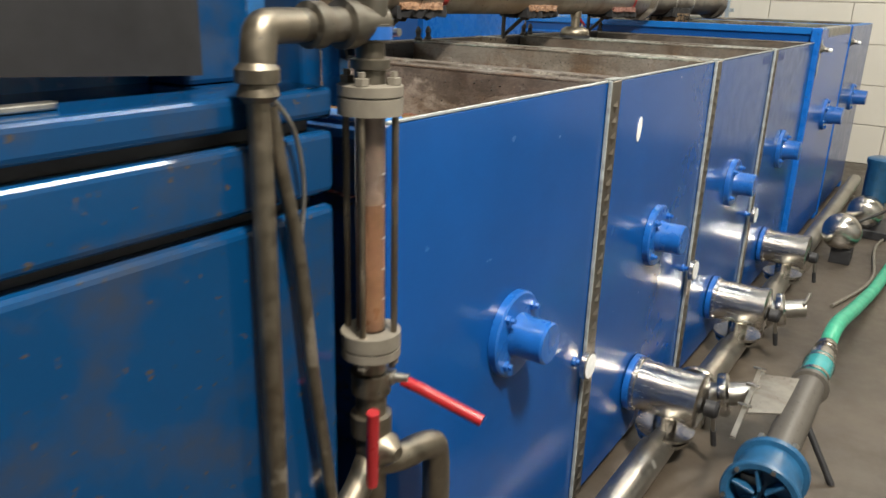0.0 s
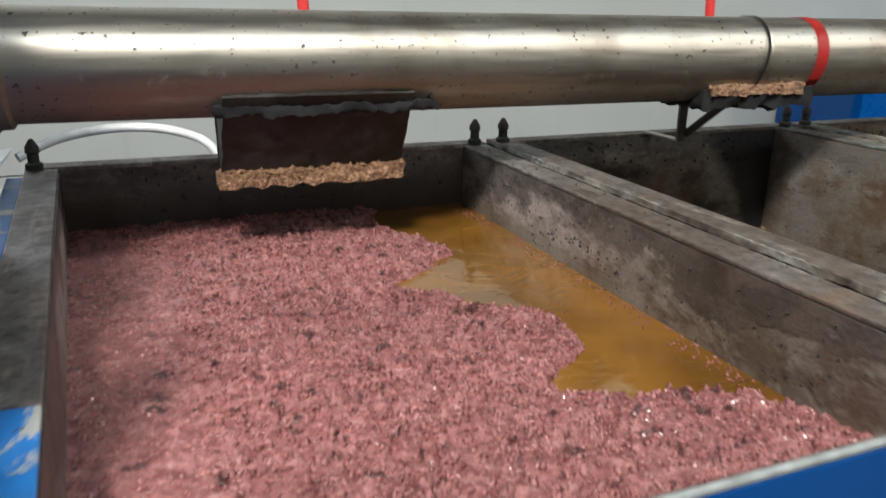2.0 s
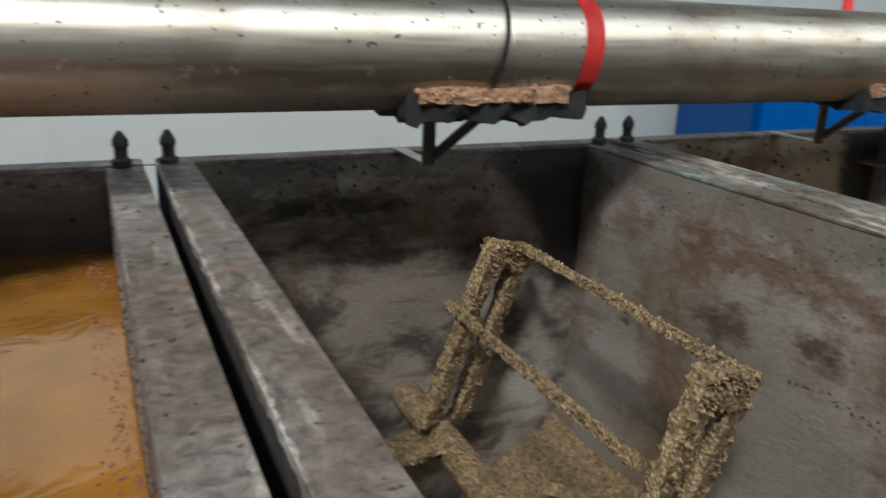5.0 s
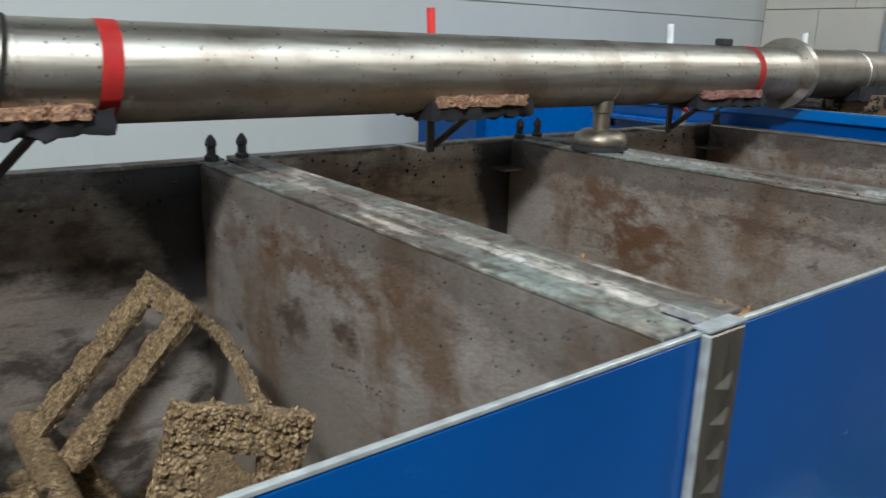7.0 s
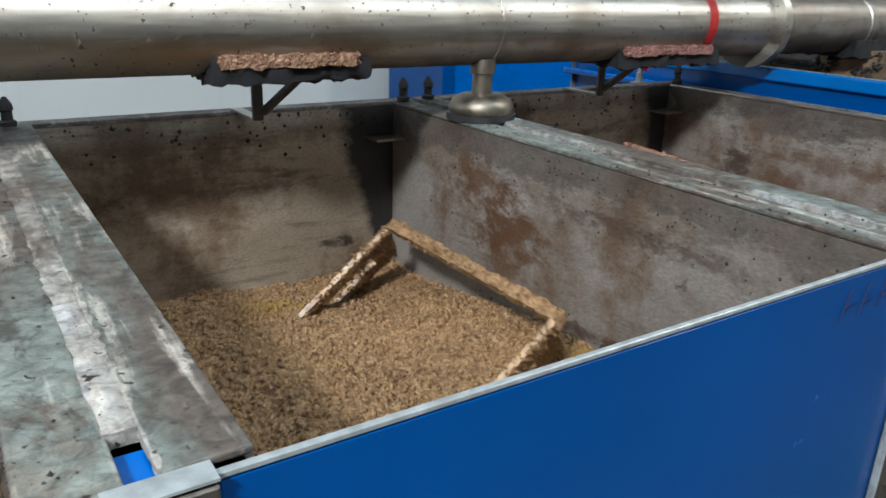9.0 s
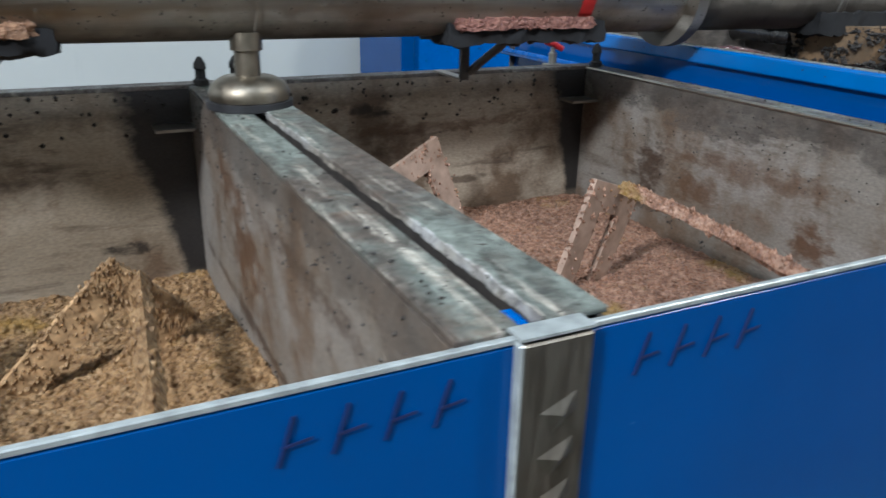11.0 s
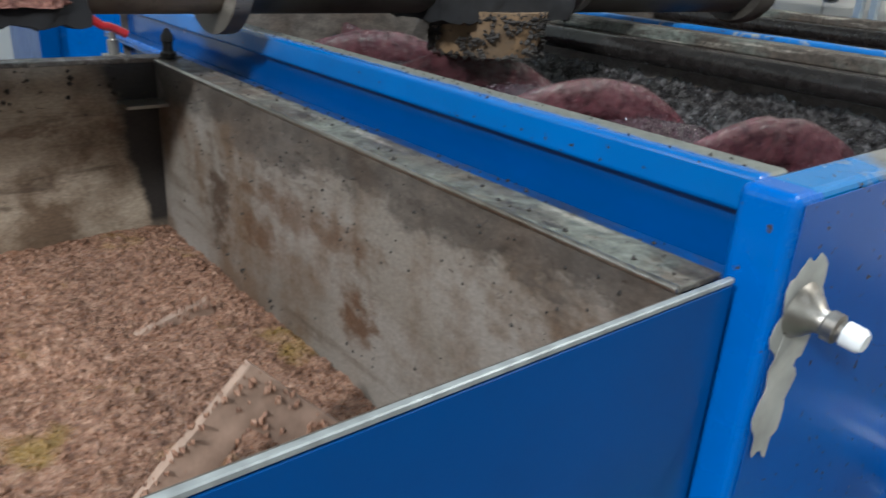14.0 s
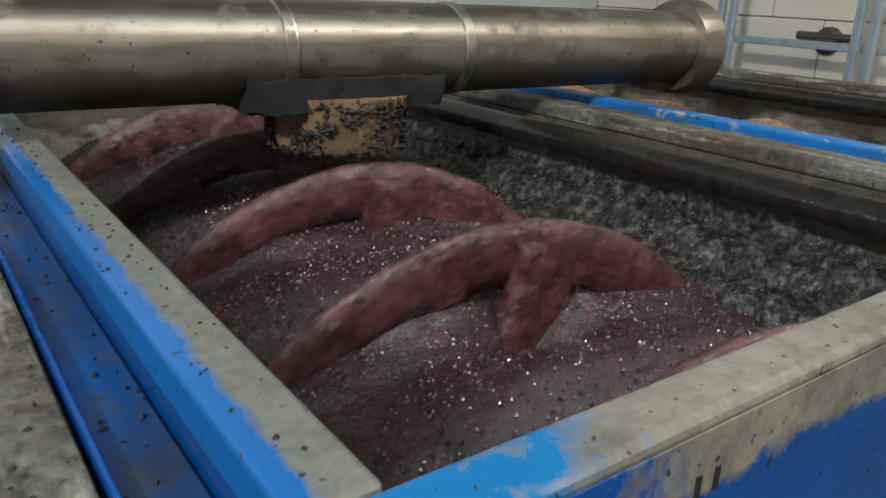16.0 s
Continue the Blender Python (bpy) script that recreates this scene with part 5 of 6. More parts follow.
def build_big_paste():
    def h5(x, y):
        d = (x - 3.67) / 0.46
        slope = 1.125 + 0.150 * max(0, 1 - d * d) + 0.10 * max(0, d - 0.45)
        wave = 0.030 * math.cos(2 * math.pi * (y + 0.10 * d - 0.60) / 0.40) * max(0, 1 - 0.8 * d * d)
        wave -= 0.14 * math.exp(-((x - 3.675) / 0.080) ** 2 - ((y - 0.435) / 0.050) ** 2)
        streak = 0.007 * noise.noise((x * 5, y * 22 + x * 9, 6))
        return slope + wave + streak + 0.010 * noise.noise((x * 6, y * 6, 3)) + grains(x, y, 5, 0.006)

    part("olive_paste", strewn(height_field(3.166, 4.254, 0.03, FAR - 0.008, 0.009, h5), 3.17, 4.25, 0.04, 1.92, h5, 10000, (0.001, 0.0038), 6), M_PASTE_PURPLE, label="wet dark purple olive paste churned in a mixer", kind="stuff", category="paste", smooth=180)
    # glossy facets added over the purple paste as glints
    flecks = strewn(bmesh.new(), 3.18, 4.24, 0.04, 1.92, h5, 9000, (0.0012, 0.0036), 26)
    part("glint_flecks", flecks, M_FLECK_DARK, label="small wet facets added for glints on purple paste", kind="stuff", category="paste")

    def h6(x, y):
        u = (x - 3.97) / 0.17
        ridge = 0.016 * math.sin(x * 62 + 1.4 * noise.noise((x * 3, y * 3, 2)))
        return 1.160 + 0.085 * max(0, u) + ridge + 0.022 * noise.noise((x * 11, y * 7, 13)) + grains(x, y, 15, 0.022)

    part("dried_paste", strewn(height_field(3.98, 4.252, 0.03, FAR - 0.008, 0.009, h6), 3.99, 4.24, 0.04, 1.92, h6, 5000, (0.002, 0.006), 16), M_GRAVEL, label="grey gritty bank of drying paste along a mixer", kind="stuff", category="paste", smooth=180)
    part("olive_paste", height_field(4.511, 5.599, 0.03, FAR - 0.008, 0.02, lambda x, y: 1.20 + 0.03 * noise.noise((x * 5, y * 5, 3)) + grains(x, y, 5, 0.012)), M_PASTE_PURPLE, label="dark olive paste in the far mixer", kind="stuff", category="paste", smooth=180)


build_big_paste()


def build_ladder():
    lad = thing("step_frame", "galvanised channel frame standing against the end wall", "frame", (6.55, 1.75, 0))
    for y in (-0.36, 0.40):
        for o in (0.0, 0.075):
            up = box(-0.02, 0.02, y + o, y + o + 0.035, 0.0, 3.0, 0.003, 1)
            up.transform(Matrix.Shear("XZ", 4, (0.10, 0.0)))
            part("upright", up, M_GALV, lad)
    for z in (0.5, 1.0, 1.47, 2.0, 2.5):
        part("crossbar", box(-0.03 + 0.1 * z, 0.03 + 0.1 * z, -0.36, 0.475, z, z + 0.035, 0.003, 1), M_GALV, lad)
    # wall fittings behind
    fit = thing("wall_fitting", "dark stained pipe fitting on the block wall", "fitting", (6.985, 1.85, 1.5))
    part("body", lathe((0.014, 0, 0), (-1, 0, 0), [(0, 0.07), (0.03, 0.07), (0.05, 0.05)], 16), M_PIPE_DARK, fit)
    part("tail", rod((-0.02, -0.16, 0.02), (-0.02, 0.16, 0.02), 0.02, 10), M_PIPE_DARK, fit)


build_ladder()


# ---- crusher at the head of the row ----
def build_crusher():
    cr = thing("crusher", "large blue painted olive crusher spattered with black grime", "machine")
    y0 = -0.02
    part("lower_panel", box(-3.4, -1.115, y0, 1.3, 0.05, 1.248, 0.012, 3), M_BLUE_SHADED, cr)
    part("mid_panel", box(-3.4, -1.115, y0, 1.3, 1.266, 1.358, 0.010, 3), M_BLUE_SHADED, cr)
    part("core", box(-3.38, -1.14, y0 + 0.03, 1.28, 0.0, 1.40), M_BLACK, cr)
    part("top_panel", box(-3.4, -1.115, y0, 1.3, 1.377, 1.421, 0.010, 3), M_BLUE_SHADED, cr)
    # upper trough and hood, towards the tanks
    part("trough", box(-1.9, -1.045, 0.18, 0.86, 1.362, 1.655, 0.008, 2), M_BLUE_LIT, cr, "blue trough side, stained black below")
    part("trough_lip", roughen(lattice_box(-1.92, -1.035, 0.16, 0.98, 1.658, 1.69, 0.02), 0.004, 20, 1), M_GRIME, cr, "lip thick with black crust", smooth=60)
    hood = part("hood", box(-1.9, -1.085, 0.20, 0.55, 1.70, 2.05, 0.01, 2), M_BLUE_LIT, cr)
    part("hood", box(-1.9, -1.075, 0.556, 1.09, 1.70, 2.05, 0.01, 2), M_BLUE_LIT, cr)
    part("weld_seam", roughen(lattice_box(-1.084, -1.072, 0.546, 0.56, 1.70, 2.05, 0.006), 0.004, 60, 2), M_BLUE_DIRTY, cr, smooth=60)
    slot = [(0.725 + 0.042 * math.cos(a), 1.80 + 0.042 * math.sin(a)) for a in [math.pi + math.pi * n / 14 for n in range(15)]] + [(0.767, 2.02), (0.683, 2.02)]
    part("slot_plate", prism(slot, "x", -1.0745, -1.072), M_PIPE, cr, "grey steel behind a long slot")
    # no cut-out: the hole's dark inside is a black sheet on the hood
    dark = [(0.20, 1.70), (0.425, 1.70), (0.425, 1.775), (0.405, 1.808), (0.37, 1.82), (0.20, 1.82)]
    part("inspection_hole_dark", prism(dark, "x", -1.084, -1.0815), M_BLACK, cr, "black sheet painting the dark inside of an inspection hole")
    part("column", box(-1.276, -1.155, 0.10, 0.19, 1.4215, 1.9, 0.008, 2), M_BLUE_SHADED, cr)
    # flat black sheet stands in for the dark inside of an opening
    part("opening_dark", prism([(-2.6, 1.50), (-1.7, 1.464), (-1.278, 1.440), (-1.278, 1.9), (-2.6, 1.9)], "y", 0.06, 0.10), M_DEAD_BLACK, cr, "black sheet for the dark inside of an opening")
    part("post", box(-1.052, -1.006, 0.10, 0.19, 1.36, 1.9, 0.008, 2), M_BLUE_SHADED, cr, "blue upright post")
    part("corner_strip", box(-0.998, -0.976, -0.004, 0.03, 0.03, 1.22, 0.004, 1), M_BLUE_FRESH, cr, "narrow bright blue corner strip")
    rnd, soil = random.Random(18), bmesh.new()
    for _ in range(1500):
        y = rnd.uniform(0.185, 0.855)
        high = 0.045 + 0.035 * noise.noise((y * 5, 3, 1))
        crumb(soil, (-1.0448, y, 1.364 + high * rnd.random() ** 2.2), rnd.uniform(0.001, 0.0034), rnd)
    for _ in range(900):
        crumb(soil, (-1.0449, rnd.uniform(0.19, 0.85), 1.38 + 0.26 * rnd.random() ** 1.4), rnd.uniform(0.0006, 0.0024), rnd)
    part("trough_soil", soil, M_GRIME, cr, "black grime spattered on the trough side", kind="stuff")
    plate = part("bracket_plate", prism([(0.06, 1.372), (0.099, 1.372), (0.099, 1.515), (0.06, 1.515)], "x", -1.012, -0.990, 0.002), M_BLUE_LIT, cr, "blue bracket plate")
    part("bolt", lathe((-0.999, 0.058, 1.462), (0, -1, 0), [(0, 0.017), (0.012, 0.017), (0.013, 0.010), (0.026, 0.010)], 6), M_BLACK, plate)
    part("post_foot", box(-1.058, -0.999, 0.09, 0.20, 1.351, 1.37, 0.004, 1), M_BLUE_SHADED, cr)
    part("bolt", lathe((-1.006, 0.145, 1.42), (1, 0, 0), [(0, 0.018), (0.012, 0.018), (0.013, 0.011), (0.026, 0.011)], 6), M_STEEL, cr)
    rnd = random.Random(8)
    bits = bmesh.new()
    for _ in range(260):
        crumb(bits, (rnd.uniform(-1.10, -1.04), rnd.uniform(0.2, 1.0), 1.694 + rnd.uniform(0, 0.006)), rnd.uniform(0.003, 0.008), rnd)
    part("crumb_layer", bits, M_CRUMB, cr, "crumbs lying on the lip", kind="stuff")
    # spanner left on the top plate
    sp = thing("spanner", "greasy steel spanner lying on the crusher top", "tool", (-1.62, 0.03, 1.4225))
    part("handle", prism([(-0.10, -0.012), (0.12, -0.009), (0.125, 0.0), (0.12, 0.009), (-0.10, 0.012)], "z", 0.0, 0.008, 0.002), M_STEEL, sp)
    part("head", lathe((-0.115, 0, 0.0), (0, 0, 1), [(0, 0.028), (0.003, 0.03), (0.012, 0.03), (0.014, 0.027)], 20), M_STEEL, sp)


build_crusher()


# ---- sight glass and valves on the crusher's oil line ----
def build_sight_glass():
    x, y = -1.047, -0.032
    sg = thing("sight_glass", "oil sight glass between grey flanges, with red-handled valves below", "sight glass", (x, y, 0))

    def flange(z, up):
        s = 1 if up else -1
        f = part("flange", lathe((0, 0, z), (0, 0, s), [(0, 0.045), (0.001, 0.050), (0.026, 0.050), (0.0265, 0.046), (0.029, 0.046), (0.0295, 0.050), (0.044, 0.050), (0.045, 0.046), (0.046, 0.028)], 32), M_PUTTY, sg, "thick grey plastic flange", smooth=40)
        for n in range(4):
            a = radians(20 + 90 * n)
            part("nut", lathe((0.037 * math.cos(a), 0.037 * math.sin(a), z + s * 0.046), (0, 0, s), [(0, 0.0115), (0.010, 0.0115), (0.0105, 0.006), (0.019, 0.006)], 6), M_PUTTY, f)

    flange(1.375, True)
    flange(1.02, False)
    part("tube", lathe((0, 0, 1.02), (0, 0, 1), [(0, 0.024), (0.355, 0.024)], 28), M_GLASS, sg, "clear tube", smooth=40)
    part("oil_column", lathe((0, 0, 1.021), (0, 0, 1), [(0, 0.019), (0.215, 0.019)], 24), M_OILCOL, sg, "orange oil standing in the tube", smooth=40)
    part("oil_film", lathe((0, 0, 1.237), (0, 0, 1), [(0, 0.019), (0.137, 0.019)], 24), M_OILFILM, sg, "pale oil film inside the tube", smooth=40)
    for n in range(4):
        a = radians(20 + 90 * n)
        part("tie_rod", rod((0.040 * math.cos(a), 0.040 * math.sin(a), 1.02), (0.040 * math.cos(a), 0.040 * math.sin(a), 1.375), 0.0055, 10), M_BRASS, sg, smooth=40)
    for n in range(5):
        part("scale_mark", box(0.003, 0.0125, -0.0203, -0.0198, 1.075 + 0.052 * n, 1.078 + 0.052 * n), M_WHITE, sg)
    # upper pipework
    part("nipple", lathe((0, 0, 1.421), (0, 0, 1), [(0, 0.024), (0.02, 0.024), (0.022, 0.030), (0.035, 0.030), (0.037, 0.022), (0.06, 0.022), (0.062, 0.032), (0.085, 0.032), (0.087, 0.026), (0.30, 0.026)], 24), M_OILED, sg, smooth=40)
    part("clamp", lathe((0, 0, 1.485), (0, 0, 1), [(0, 0.033), (0.018, 0.033)], 24), M_BLUE_FLANGE, sg, "blue pipe clamp", smooth=40)
    part("clamp_lug", box(0.030, 0.052, -0.012, 0.010, 1.487, 1.501, 0.003), M_BLUE_FLANGE, sg)
    part("clamp_bolt", rod((0.042, -0.022, 1.494), (0.042, 0.022, 1.494), 0.006, 8), M_STEEL, sg)
    part("tee", lathe((0.02, 0, 1.506), (-1, 0.0, 0), [(0, 0.028), (0.06, 0.028), (0.062, 0.034), (0.085, 0.034), (0.087, 0.024), (0.125, 0.024), (0.127, 0.031), (0.15, 0.031), (0.152, 0.022), (0.18, 0.022)], 24), M_OILED, sg, "cast pipe tee and union", smooth=40)
    part("elbow", sweep([(-0.155, -0.004, 1.506), (-0.200, -0.010, 1.506), (-0.226, -0.014, 1.499), (-0.236, -0.016, 1.45)], 0.0225, 18), M_BRASS, sg, "cast pipe elbow", smooth=60)
    part("union", lathe((-0.236, -0.016, 1.465), (0, 0, -1), [(0, 0.021), (0.008, 0.028), (0.024, 0.028), (0.026, 0.023), (0.040, 0.027), (0.048, 0.018)], 18), M_BRASS, sg, smooth=40)
    part("downpipe", rod((-0.236, -0.016, 1.42), (-0.236, -0.016, 0.02), 0.0150, 18), M_BRASS, sg, "rust-brown steel pipe", smooth=40)
    part("hose", sweep([(-0.214, -0.012, 1.41), (-0.200, -0.012, 1.33), (-0.172, -0.012, 1.2), (-0.152, -0.014, 1.0), (-0.125, -0.018, 0.78), (-0.10, -0.02, 0.5), (-0.1, -0.02, 0.02)], 0.010, 12), M_BRASS, sg, "thin brown hose", smooth=60)
    part("wire", sweep([(-0.205, -0.006, 1.42), (-0.165, -0.004, 1.37), (-0.150, -0.004, 1.29), (-0.160, -0.004, 1.2), (-0.155, -0.006, 1.14)], 0.0035, 8), M_STEEL, sg, "loose thin wire")
    # lower pipe and two ball valves
    part("lower_pipe", lathe((0, 0, 0.974), (0, 0, -1), [(0, 0.026), (0.03, 0.026), (0.032, 0.034), (0.07, 0.034), (0.072, 0.027), (0.11, 0.027), (0.112, 0.036), (0.15, 0.036), (0.152, 0.026), (0.95, 0.026)], 22), M_BRASS, sg, smooth=40)

    def lever(name, base, way, side, m):
        b = bmesh.new()
        p = Vector(base)
        w, s = Vector(way).normalized(), Vector(side)
        mid = p + w * 0.035
        end = p + w * 0.15 - s * 0.02
        b = sweep([p, mid, mid + w * 0.03 - s * 0.006, end], 0.0105, 10)
        return part(name, b, m, sg, "red dipped valve lever", smooth=60)

    part("valve_stem", lathe((0.012, -0.005, 0.93), (0.4, -1, 0), [(0, 0.014), (0.03, 0.014), (0.032, 0.009), (0.055, 0.009)], 12), M_STEEL, sg, smooth=40)
    lever("lever", (0.03, -0.045, 0.925), (0.22, -1, -0.26), (0, 0, 0.3), M_REDGRIP)
    part("valve_body", lathe((0, 0.01, 0.80), (0, -1, 0), [(0, 0.03), (0.03, 0.034), (0.05, 0.03), (0.07, 0.012)], 18), M_BRASS, sg, smooth=40)
    lever("lever", (-0.065, -0.055, 0.775), (-0.1, -0.1, 1), (0, 0, 0), M_REDGRIP)
    part("side_pipe", sweep([(0.0, 0.0, 0.76), (0.06, -0.02, 0.75), (0.13, -0.03, 0.74), (0.16, -0.03, 0.70), (0.165, -0.03, 0.5)], 0.027, 16), M_BRASS, sg, smooth=60)
    part("side_pipe", sweep([(0.0, 0.0, 0.78), (-0.06, -0.02, 0.75), (-0.12, -0.03, 0.72), (-0.16, -0.03, 0.66)], 0.024, 16), M_BRASS, sg, smooth=60)


build_sight_glass()


# ---- outlets, strainers and pump along the aisle ----
def build_strainer(x):
    st = thing("strainer", "polished stainless strainer pot on a tank outlet", "strainer", (x, 0, 0.268), group="tank strainers")
    part("rim_flange", lathe((0, -0.004, 0), (0, -1, 0), [(0, 0.10), (0.02, 0.10), (0.022, 0.09)], 40), M_BLUE_FLANGE, st, "blue flange ring", smooth=40)
    part("pot", lathe((0, -0.027, 0), (0, -1, 0), [(0, 0.096), (0.012, 0.096), (0.014, 0.090), (0.20, 0.090), (0.202, 0.097), (0.222, 0.097), (0.226, 0.086)], 48), M_SHINE, st, "mirror-bright pot", smooth=40)
    part("cap", lathe((0.03, -0.254, -0.03), (0, -1, 0), [(0, 0.020), (0.006, 0.030), (0.040, 0.030), (0.048, 0.022)], 20), M_BLACK, st, smooth=40)
    part("handle", rod((0.03, -0.285, -0.045), (0.05, -0.30, -0.16), 0.007, 10), M_STEEL, st)
    part("grip", rod((0.042, -0.294, -0.115), (0.052, -0.301, -0.175), 0.010, 12), M_BLACK, st)
    part("neck", lathe((0, -0.14, -0.07), (0, 0, -1), [(0, 0.042), (0.062, 0.042), (0.064, 0.102), (0.074, 0.102), (0.076, 0.048), (0.090, 0.048), (0.092, 0.09), (0.102, 0.09), (0.103, 0.05), (0.13, 0.05)], 36), M_SHINE, st, "outlet neck with two flanges", smooth=40)
    for n in range(4):
        a = radians(45 + 90 * n)
        part("bolt", lathe((0.09 * math.cos(a), -0.024, 0.09 * math.sin(a)), (0, -1, 0), [(0, 0.008), (0.022, 0.008)], 6), M_STEEL, st)
    return st


first_strainer = build_strainer(0.44)
for n_ in (1.44, 2.44):
    copy_thing(first_strainer, pose(n_, 0, 0.268))


def build_gauges():
    g = thing("thermometer", "round steel dial thermometer on a tank front", "gauge", (-0.10, 0, 0.565), group="thermometers")
    part("stem", lathe((0, -0.001, 0), (0, -1, 0), [(0, 0.014), (0.01, 0.014), (0.011, 0.008), (0.035, 0.008)], 10), M_BLUE_FLANGE, g)
    case = part("case", lathe((0, -0.034, 0), (0, -1, 0), [(0, 0.038), (0.004, 0.042), (0.018, 0.042), (0.020, 0.039)], 28), M_SHINE, g, smooth=40)
    part("dial", lathe((0, -0.0545, 0), (0, -1, 0), [(0, 0.036), (0.001, 0.036)], 28), M_WHITE, case, "pale dial")
    copy_thing(g, pose(0.90, 0, 0.565))
    copy_thing(g, pose(1.90, 0, 0.565))


build_gauges()


def build_manifold():
    m = thing("manifold_pipe", "stainless collecting pipe running low along the tanks", "pipe", (0, -0.14, 0.085))
    part("tube", rod((-1.2, 0, 0), (5.6, 0, 0), 0.055, 28), M_STEEL, m, smooth=40)
    for x in (0.80, 1.80, 2.80):
        joint = part("joint", lathe((x, 0, 0.02), (1, 0, 0), [(0, 0.06), (0.002, 0.098), (0.014, 0.100), (0.016, 0.094), (0.018, 0.100), (0.030, 0.098), (0.032, 0.06)], 36), M_SHINE, m, "bolted pipe flange", smooth=40)
        for n in range(4):
            a = radians(45 + 90 * n)
            part("bolt", lathe((x - 0.008, 0.083 * math.cos(a), 0.02 + 0.083 * math.sin(a)), (1, 0, 0), [(0, 0.009), (0.05, 0.009)], 6), M_STEEL, joint)
    for x in (-0.9, 0.75, 1.75, 2.75, 4.0, 5.2):
        part("saddle", box(x - 0.02, x + 0.02, -0.06, 0.06, -0.085, -0.053), M_STEEL, m)
    for x in (0.70, 1.70):
        br = thing("butterfly_valve", "stainless butterfly valve on a branch pipe", "valve", (x, -0.30, 0.17), group="branch valves")
        part("branch", sweep([(0, 0.16, -0.06), (0.0, 0.08, 0.0), (0.02, 0.0, 0.02), (0.05, -0.06, 0.03)], 0.042, 20), M_STEEL, br, smooth=60)
        part("disc", lathe((0.0, 0.05, 0.01), (0.2, -1, 0.2), [(0, 0.075), (0.012, 0.08), (0.03, 0.08), (0.04, 0.07)], 28), M_SHINE, br, smooth=40)
        part("lever", box(0.0, 0.16, -0.07, -0.055, 0.06, 0.075, 0.004), M_STEEL, br)


build_manifold()


def build_pump():
    p = thing("transfer_pump", "dark blue pump feeding a stainless tube beside the tanks", "pump", (0.04, -0.53, 0))
    shell = part("housing", lathe((-0.02, 0, 0.26), (1, 0, 0), [(0.05, 0.018), (0.05, 0.078), (0.004, 0.084), (0.0, 0.088), (0.0, 0.104), (0.004, 0.108), (0.022, 0.108), (0.026, 0.092), (0.14, 0.09), (0.142, 0.105), (0.165, 0.105)], 36), M_PUMP, p, smooth=40)
    for n in range(6):
        rib = box(0.0, 0.045, 0.016, 0.080, -0.004, 0.004, 0.001, 1)
        rib.transform(pose(-0.015, 0, 0.26, 60 * n + 15))
        part("rib", rib, M_PUMP, shell)
        a = radians(60 * n + 45)
        part("stud", lathe((-0.02, 0.096 * math.cos(a), 0.26 + 0.096 * math.sin(a)), (-1, 0, 0), [(0, 0.007), (0.008, 0.007)], 6), M_STEEL, shell)
    part("base", box(-0.10, 0.16, -0.09, 0.09, 0.0, 0.02, 0.004), M_PUMP, p)
    for x in (-0.05, 0.09):
        part("foot", box(x - 0.012, x + 0.012, -0.07, 0.07, 0.0205, 0.185, 0.004), M_PUMP, p)
    part("plate", box(0.018, 0.028, 0.012, 0.062, 0.268, 0.296, 0.002), M_PUTTY, p, "small pale name plate")
    for n in range(6):
        a = radians(60 * n)
        part("bolt", lathe((0.148, 0.092 * math.cos(a), 0.26 + 0.092 * math.sin(a)), (1, 0, 0), [(0, 0.010), (0.028, 0.012)], 6), M_STEEL, p)
    part("tube", lathe((0.146, 0, 0.262), (1, 0, 0.0), [(0, 0.052), (0.60, 0.052), (0.602, 0.066), (0.625, 0.066), (0.627, 0.052), (0.66, 0.052)], 32), M_PIPE, p, "stainless delivery tube", smooth=40)
    part("hopper_plate", prism([(0.665, 0.155), (0.715, 0.03), (0.42, 0.035), (0.36, 0.125)], "z", 0.298, 0.303), M_STEEL, p, "bent dull steel sheet")
    bar = part("lever_bar", prism([(0.17, 0.118), (0.17, 0.133), (0.685, 0.166), (0.685, 0.151)], "z", 0.304, 0.312), M_STEEL, p, "flat steel lever with bolts")
    for u, v in ((0.675, 0.158), (0.53, 0.149), (0.375, 0.139)):
        part("bolt", rod((u, v - 0.022, 0.318), (u, v + 0.022, 0.318), 0.006, 8), M_SHINE, bar)
    part("sleeve", lathe((0.81, 0, 0.262), (1, 0, 0.02), [(0, 0.052), (0.17, 0.052)], 28), M_TEAL, p, "teal flexible sleeve", smooth=40)
    for x in (0.815, 0.95):
        part("clamp", lathe((x, 0, 0.262), (1, 0, 0.02), [(0, 0.056), (0.02, 0.056)], 28), M_SHINE, p, smooth=40)
    part("reducer", lathe((0.985, 0, 0.265), (1, 0, 0.05), [(0, 0.052), (0.05, 0.05), (0.09, 0.034), (0.12, 0.034), (0.122, 0.042), (0.145, 0.042)], 28), M_SHINE, p, smooth=40)
    leg = part("stand", rod((0.66, 0.0, 0.21), (0.60, -0.14, 0.0), 0.012, 10), M_BLACK, p)
    part("stand_leg", rod((0.66, 0.0, 0.21), (0.60, 0.12, 0.0), 0.012, 10), M_BLACK, leg)
    h = part("green_hose", sweep([(1.20, -0.53, 0.275), (1.30, -0.53, 0.29), (1.5, -0.535, 0.27), (2.0, -0.56, 0.18), (2.8, -0.60, 0.07), (3.8, -0.64, 0.035), (5.2, -0.60, 0.033), (6.2, -0.3, 0.033)], 0.032, 16), M_GREEN, label="green delivery hose lying along the aisle floor", category="hose", smooth=60)
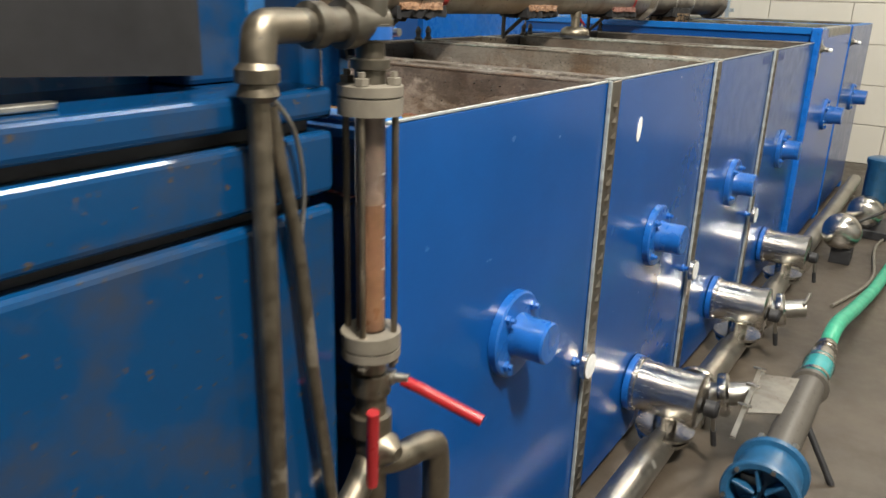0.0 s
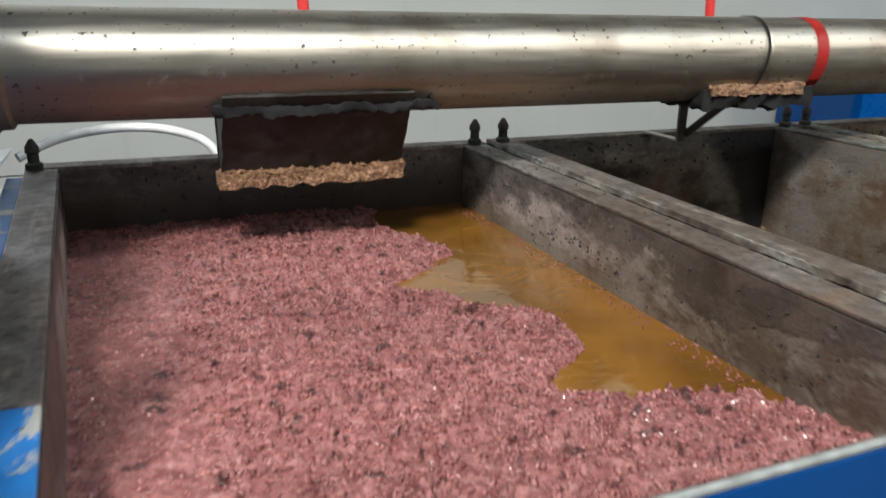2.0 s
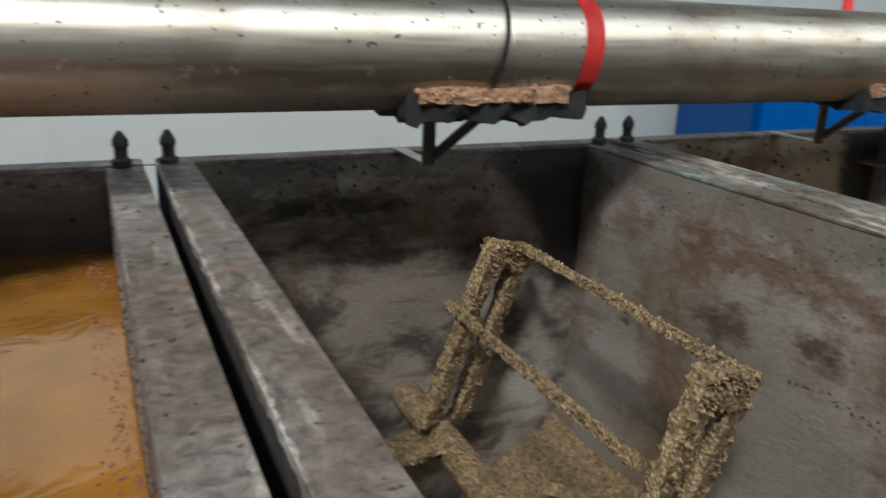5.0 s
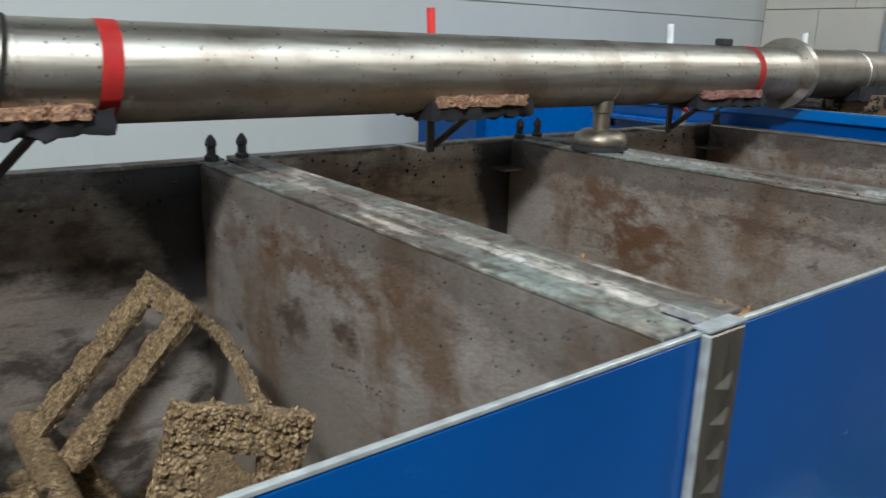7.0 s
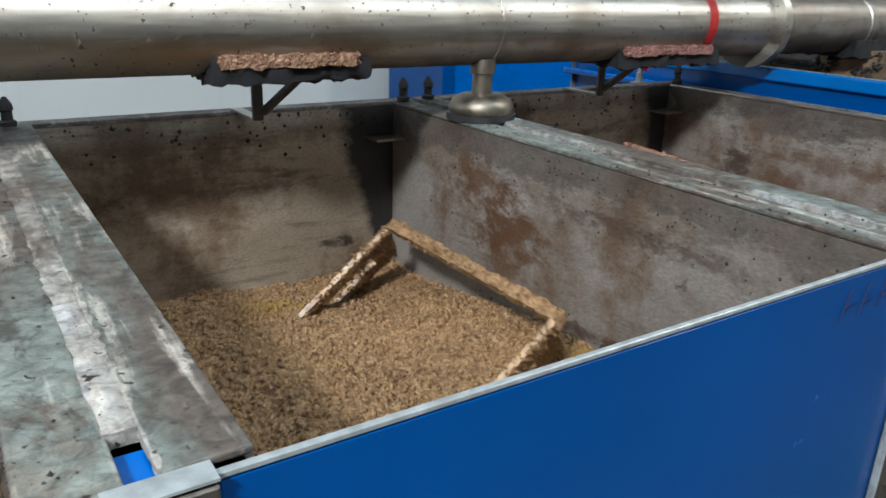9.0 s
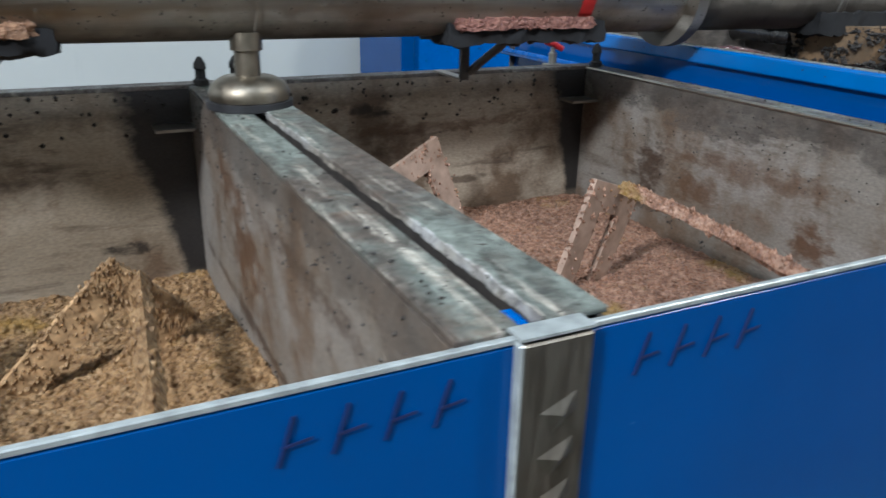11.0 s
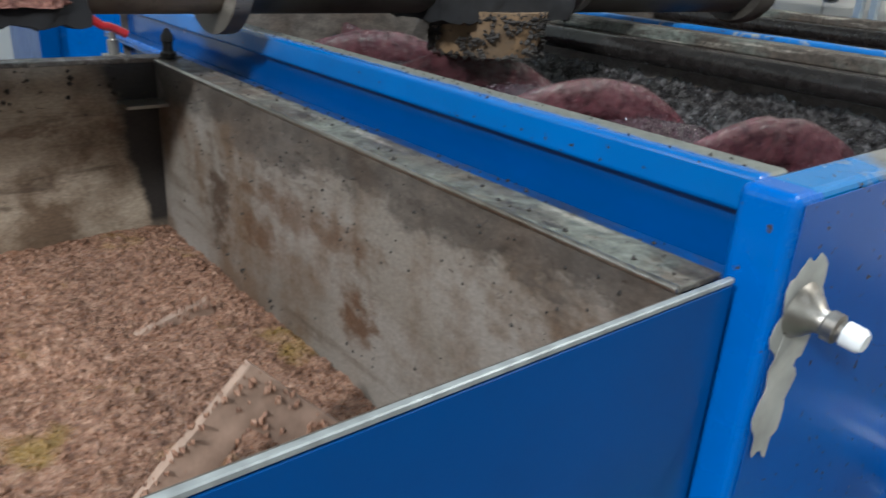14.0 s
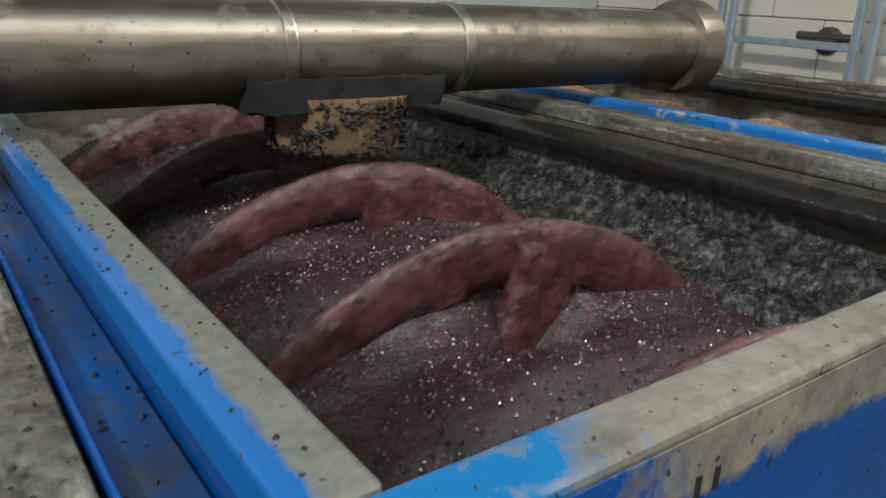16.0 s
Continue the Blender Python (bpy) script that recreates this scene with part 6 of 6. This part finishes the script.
    y = part("thin_hose", sweep([(2.4, -0.42, 0.012), (3.0, -0.55, 0.012), (3.8, -0.50, 0.012), (4.6, -0.62, 0.012), (5.6, -0.5, 0.012)], 0.010, 10), M_PUTTY, label="thin pale hose lying on the floor", category="hose", smooth=60)


build_pump()


def build_far_pump():
    p = thing("pump_motor", "blue electric pump motor near the end wall", "pump", (4.3, -0.42, 0))
    part("motor", lathe((0, 0, 0.22), (0, 0, 1), [(0, 0.10), (0.02, 0.11), (0.25, 0.11), (0.27, 0.12), (0.30, 0.12), (0.31, 0.10)], 24), M_PUMP, p, smooth=40)
    part("housing", lathe((-0.30, 0.05, 0.16), (1, 0, 0), [(0, 0.07), (0.03, 0.11), (0.12, 0.12), (0.2, 0.09), (0.3, 0.06)], 24), M_SHINE, p, smooth=50)
    part("base", box(-0.32, 0.14, -0.12, 0.16, 0.0, 0.06, 0.005), M_BLACK, p)
    part("pillar", box(-0.06, 0.06, -0.05, 0.06, 0.0605, 0.219, 0.004), M_PUMP, p)
    q = thing("outlet_bulb", "round stainless pump head on the floor", "pump", (3.3, -0.34, 0))
    part("bulb", lathe((-0.12, 0, 0.20), (1, 0.2, 0), [(0, 0.05), (0.02, 0.09), (0.08, 0.115), (0.16, 0.11), (0.22, 0.07), (0.25, 0.04)], 28), M_SHINE, q, smooth=60)
    part("foot", box(-0.06, 0.06, -0.06, 0.06, 0.0, 0.095, 0.005), M_BLACK, q)
    part("rod", rod((0.05, -0.05, 0.26), (0.45, -0.22, 0.30), 0.010, 8), M_BLACK, q)


build_far_pump()


def build_back_bits():
    v = thing("red_valve", "small red-handled tap behind the tanks", "valve", (2.94, 1.42, 1.36))
    part("stem", lathe((0, 0, -0.01), (0, 0, 1), [(0, 0.012), (0.03, 0.012), (0.031, 0.007), (0.045, 0.007)], 12), M_STEEL, v)
    part("handle", sweep([(0.03, 0, 0.03), (0.0, 0, 0.045), (-0.02, 0, 0.05), (-0.045, 0, 0.07)], 0.009, 10), M_REDGRIP, v)
    part("bracket", box(-0.02, 0.02, -0.06, 0.02, -0.03, -0.0105), M_STEEL, v)
    h = part("hose_loop", sweep([(-1.06, 1.42, 1.36), (-0.98, 1.46, 1.39), (-0.86, 1.48, 1.405), (-0.74, 1.46, 1.395), (-0.66, 1.42, 1.35), (-0.62, 1.40, 1.2)], 0.010, 10), M_WHITE, label="pale hose looped behind a tank", category="hose", smooth=60)
    # white colour carries the window light reflected by the tray
    t = thing("side_tray", "sheet tray between crusher and tank, white for window light", "tray", (-1.2, 0.0, 1.36))
    part("sheet", box(-0.02, 0.12, 0.9, 1.5, 0.0, 0.006), M_WHITE, t)


build_back_bits()


def build_litter():
    rnd = random.Random(21)
    b = bmesh.new()
    for _ in range(45):
        crumb(b, (rnd.uniform(3.0, 3.058), rnd.uniform(0.03, 1.3), R + 0.001), rnd.uniform(0.001, 0.004), rnd)
    for _ in range(60):
        crumb(b, (rnd.uniform(3.115, 3.16), rnd.uniform(0.05, 1.3), 1.4305), rnd.uniform(0.001, 0.003), rnd)
    for x in (0, 1, 2):
        for _ in range(45):
            crumb(b, (x + rnd.choice((rnd.uniform(-0.08, -0.02), rnd.uniform(0.005, 0.06))), rnd.uniform(0.03, 1.28), R + 0.001), rnd.uniform(0.001, 0.0035), rnd)
    for _ in range(60):
        crumb(b, (rnd.uniform(3.072, 3.125), rnd.uniform(0.05, 1.3), 1.3290), rnd.uniform(0.001, 0.005), rnd)
    part("dried_bits", b, M_GRIME, label="dried bits of paste lying on the rims", kind="stuff", category="crumbs")


build_litter()


# ---- turning parts ----
def motions():
    times = [0.5 * k for k in range(33)]  # less than a quarter turn from row to row
    walk(mixer_2, [(t, pose(0.49, 0, SHAFT, 0, -70 + 70 * (t - 5.0), 0)) for t in times])
    walk(mixer_3, [(t, pose(1.49, 0, SHAFT, 0, -75 + 88 * (t - 7.5), 0)) for t in times])
    walk(mixer_4, [(t, pose(2.525, 0, SHAFT, 0, -94 + 90 * (t - 12.6), 0)) for t in times])
    walk(ribbon_near, [(t, pose(3.67, 0, 0.897, 0, -93 - 105 * (t - 16.0), 0)) for t in times])
    walk(ribbon_far, [(t, pose(5.05, 0, 0.875, 0, -53 - 105 * (t - 16.0), 0)) for t in times])


motions()
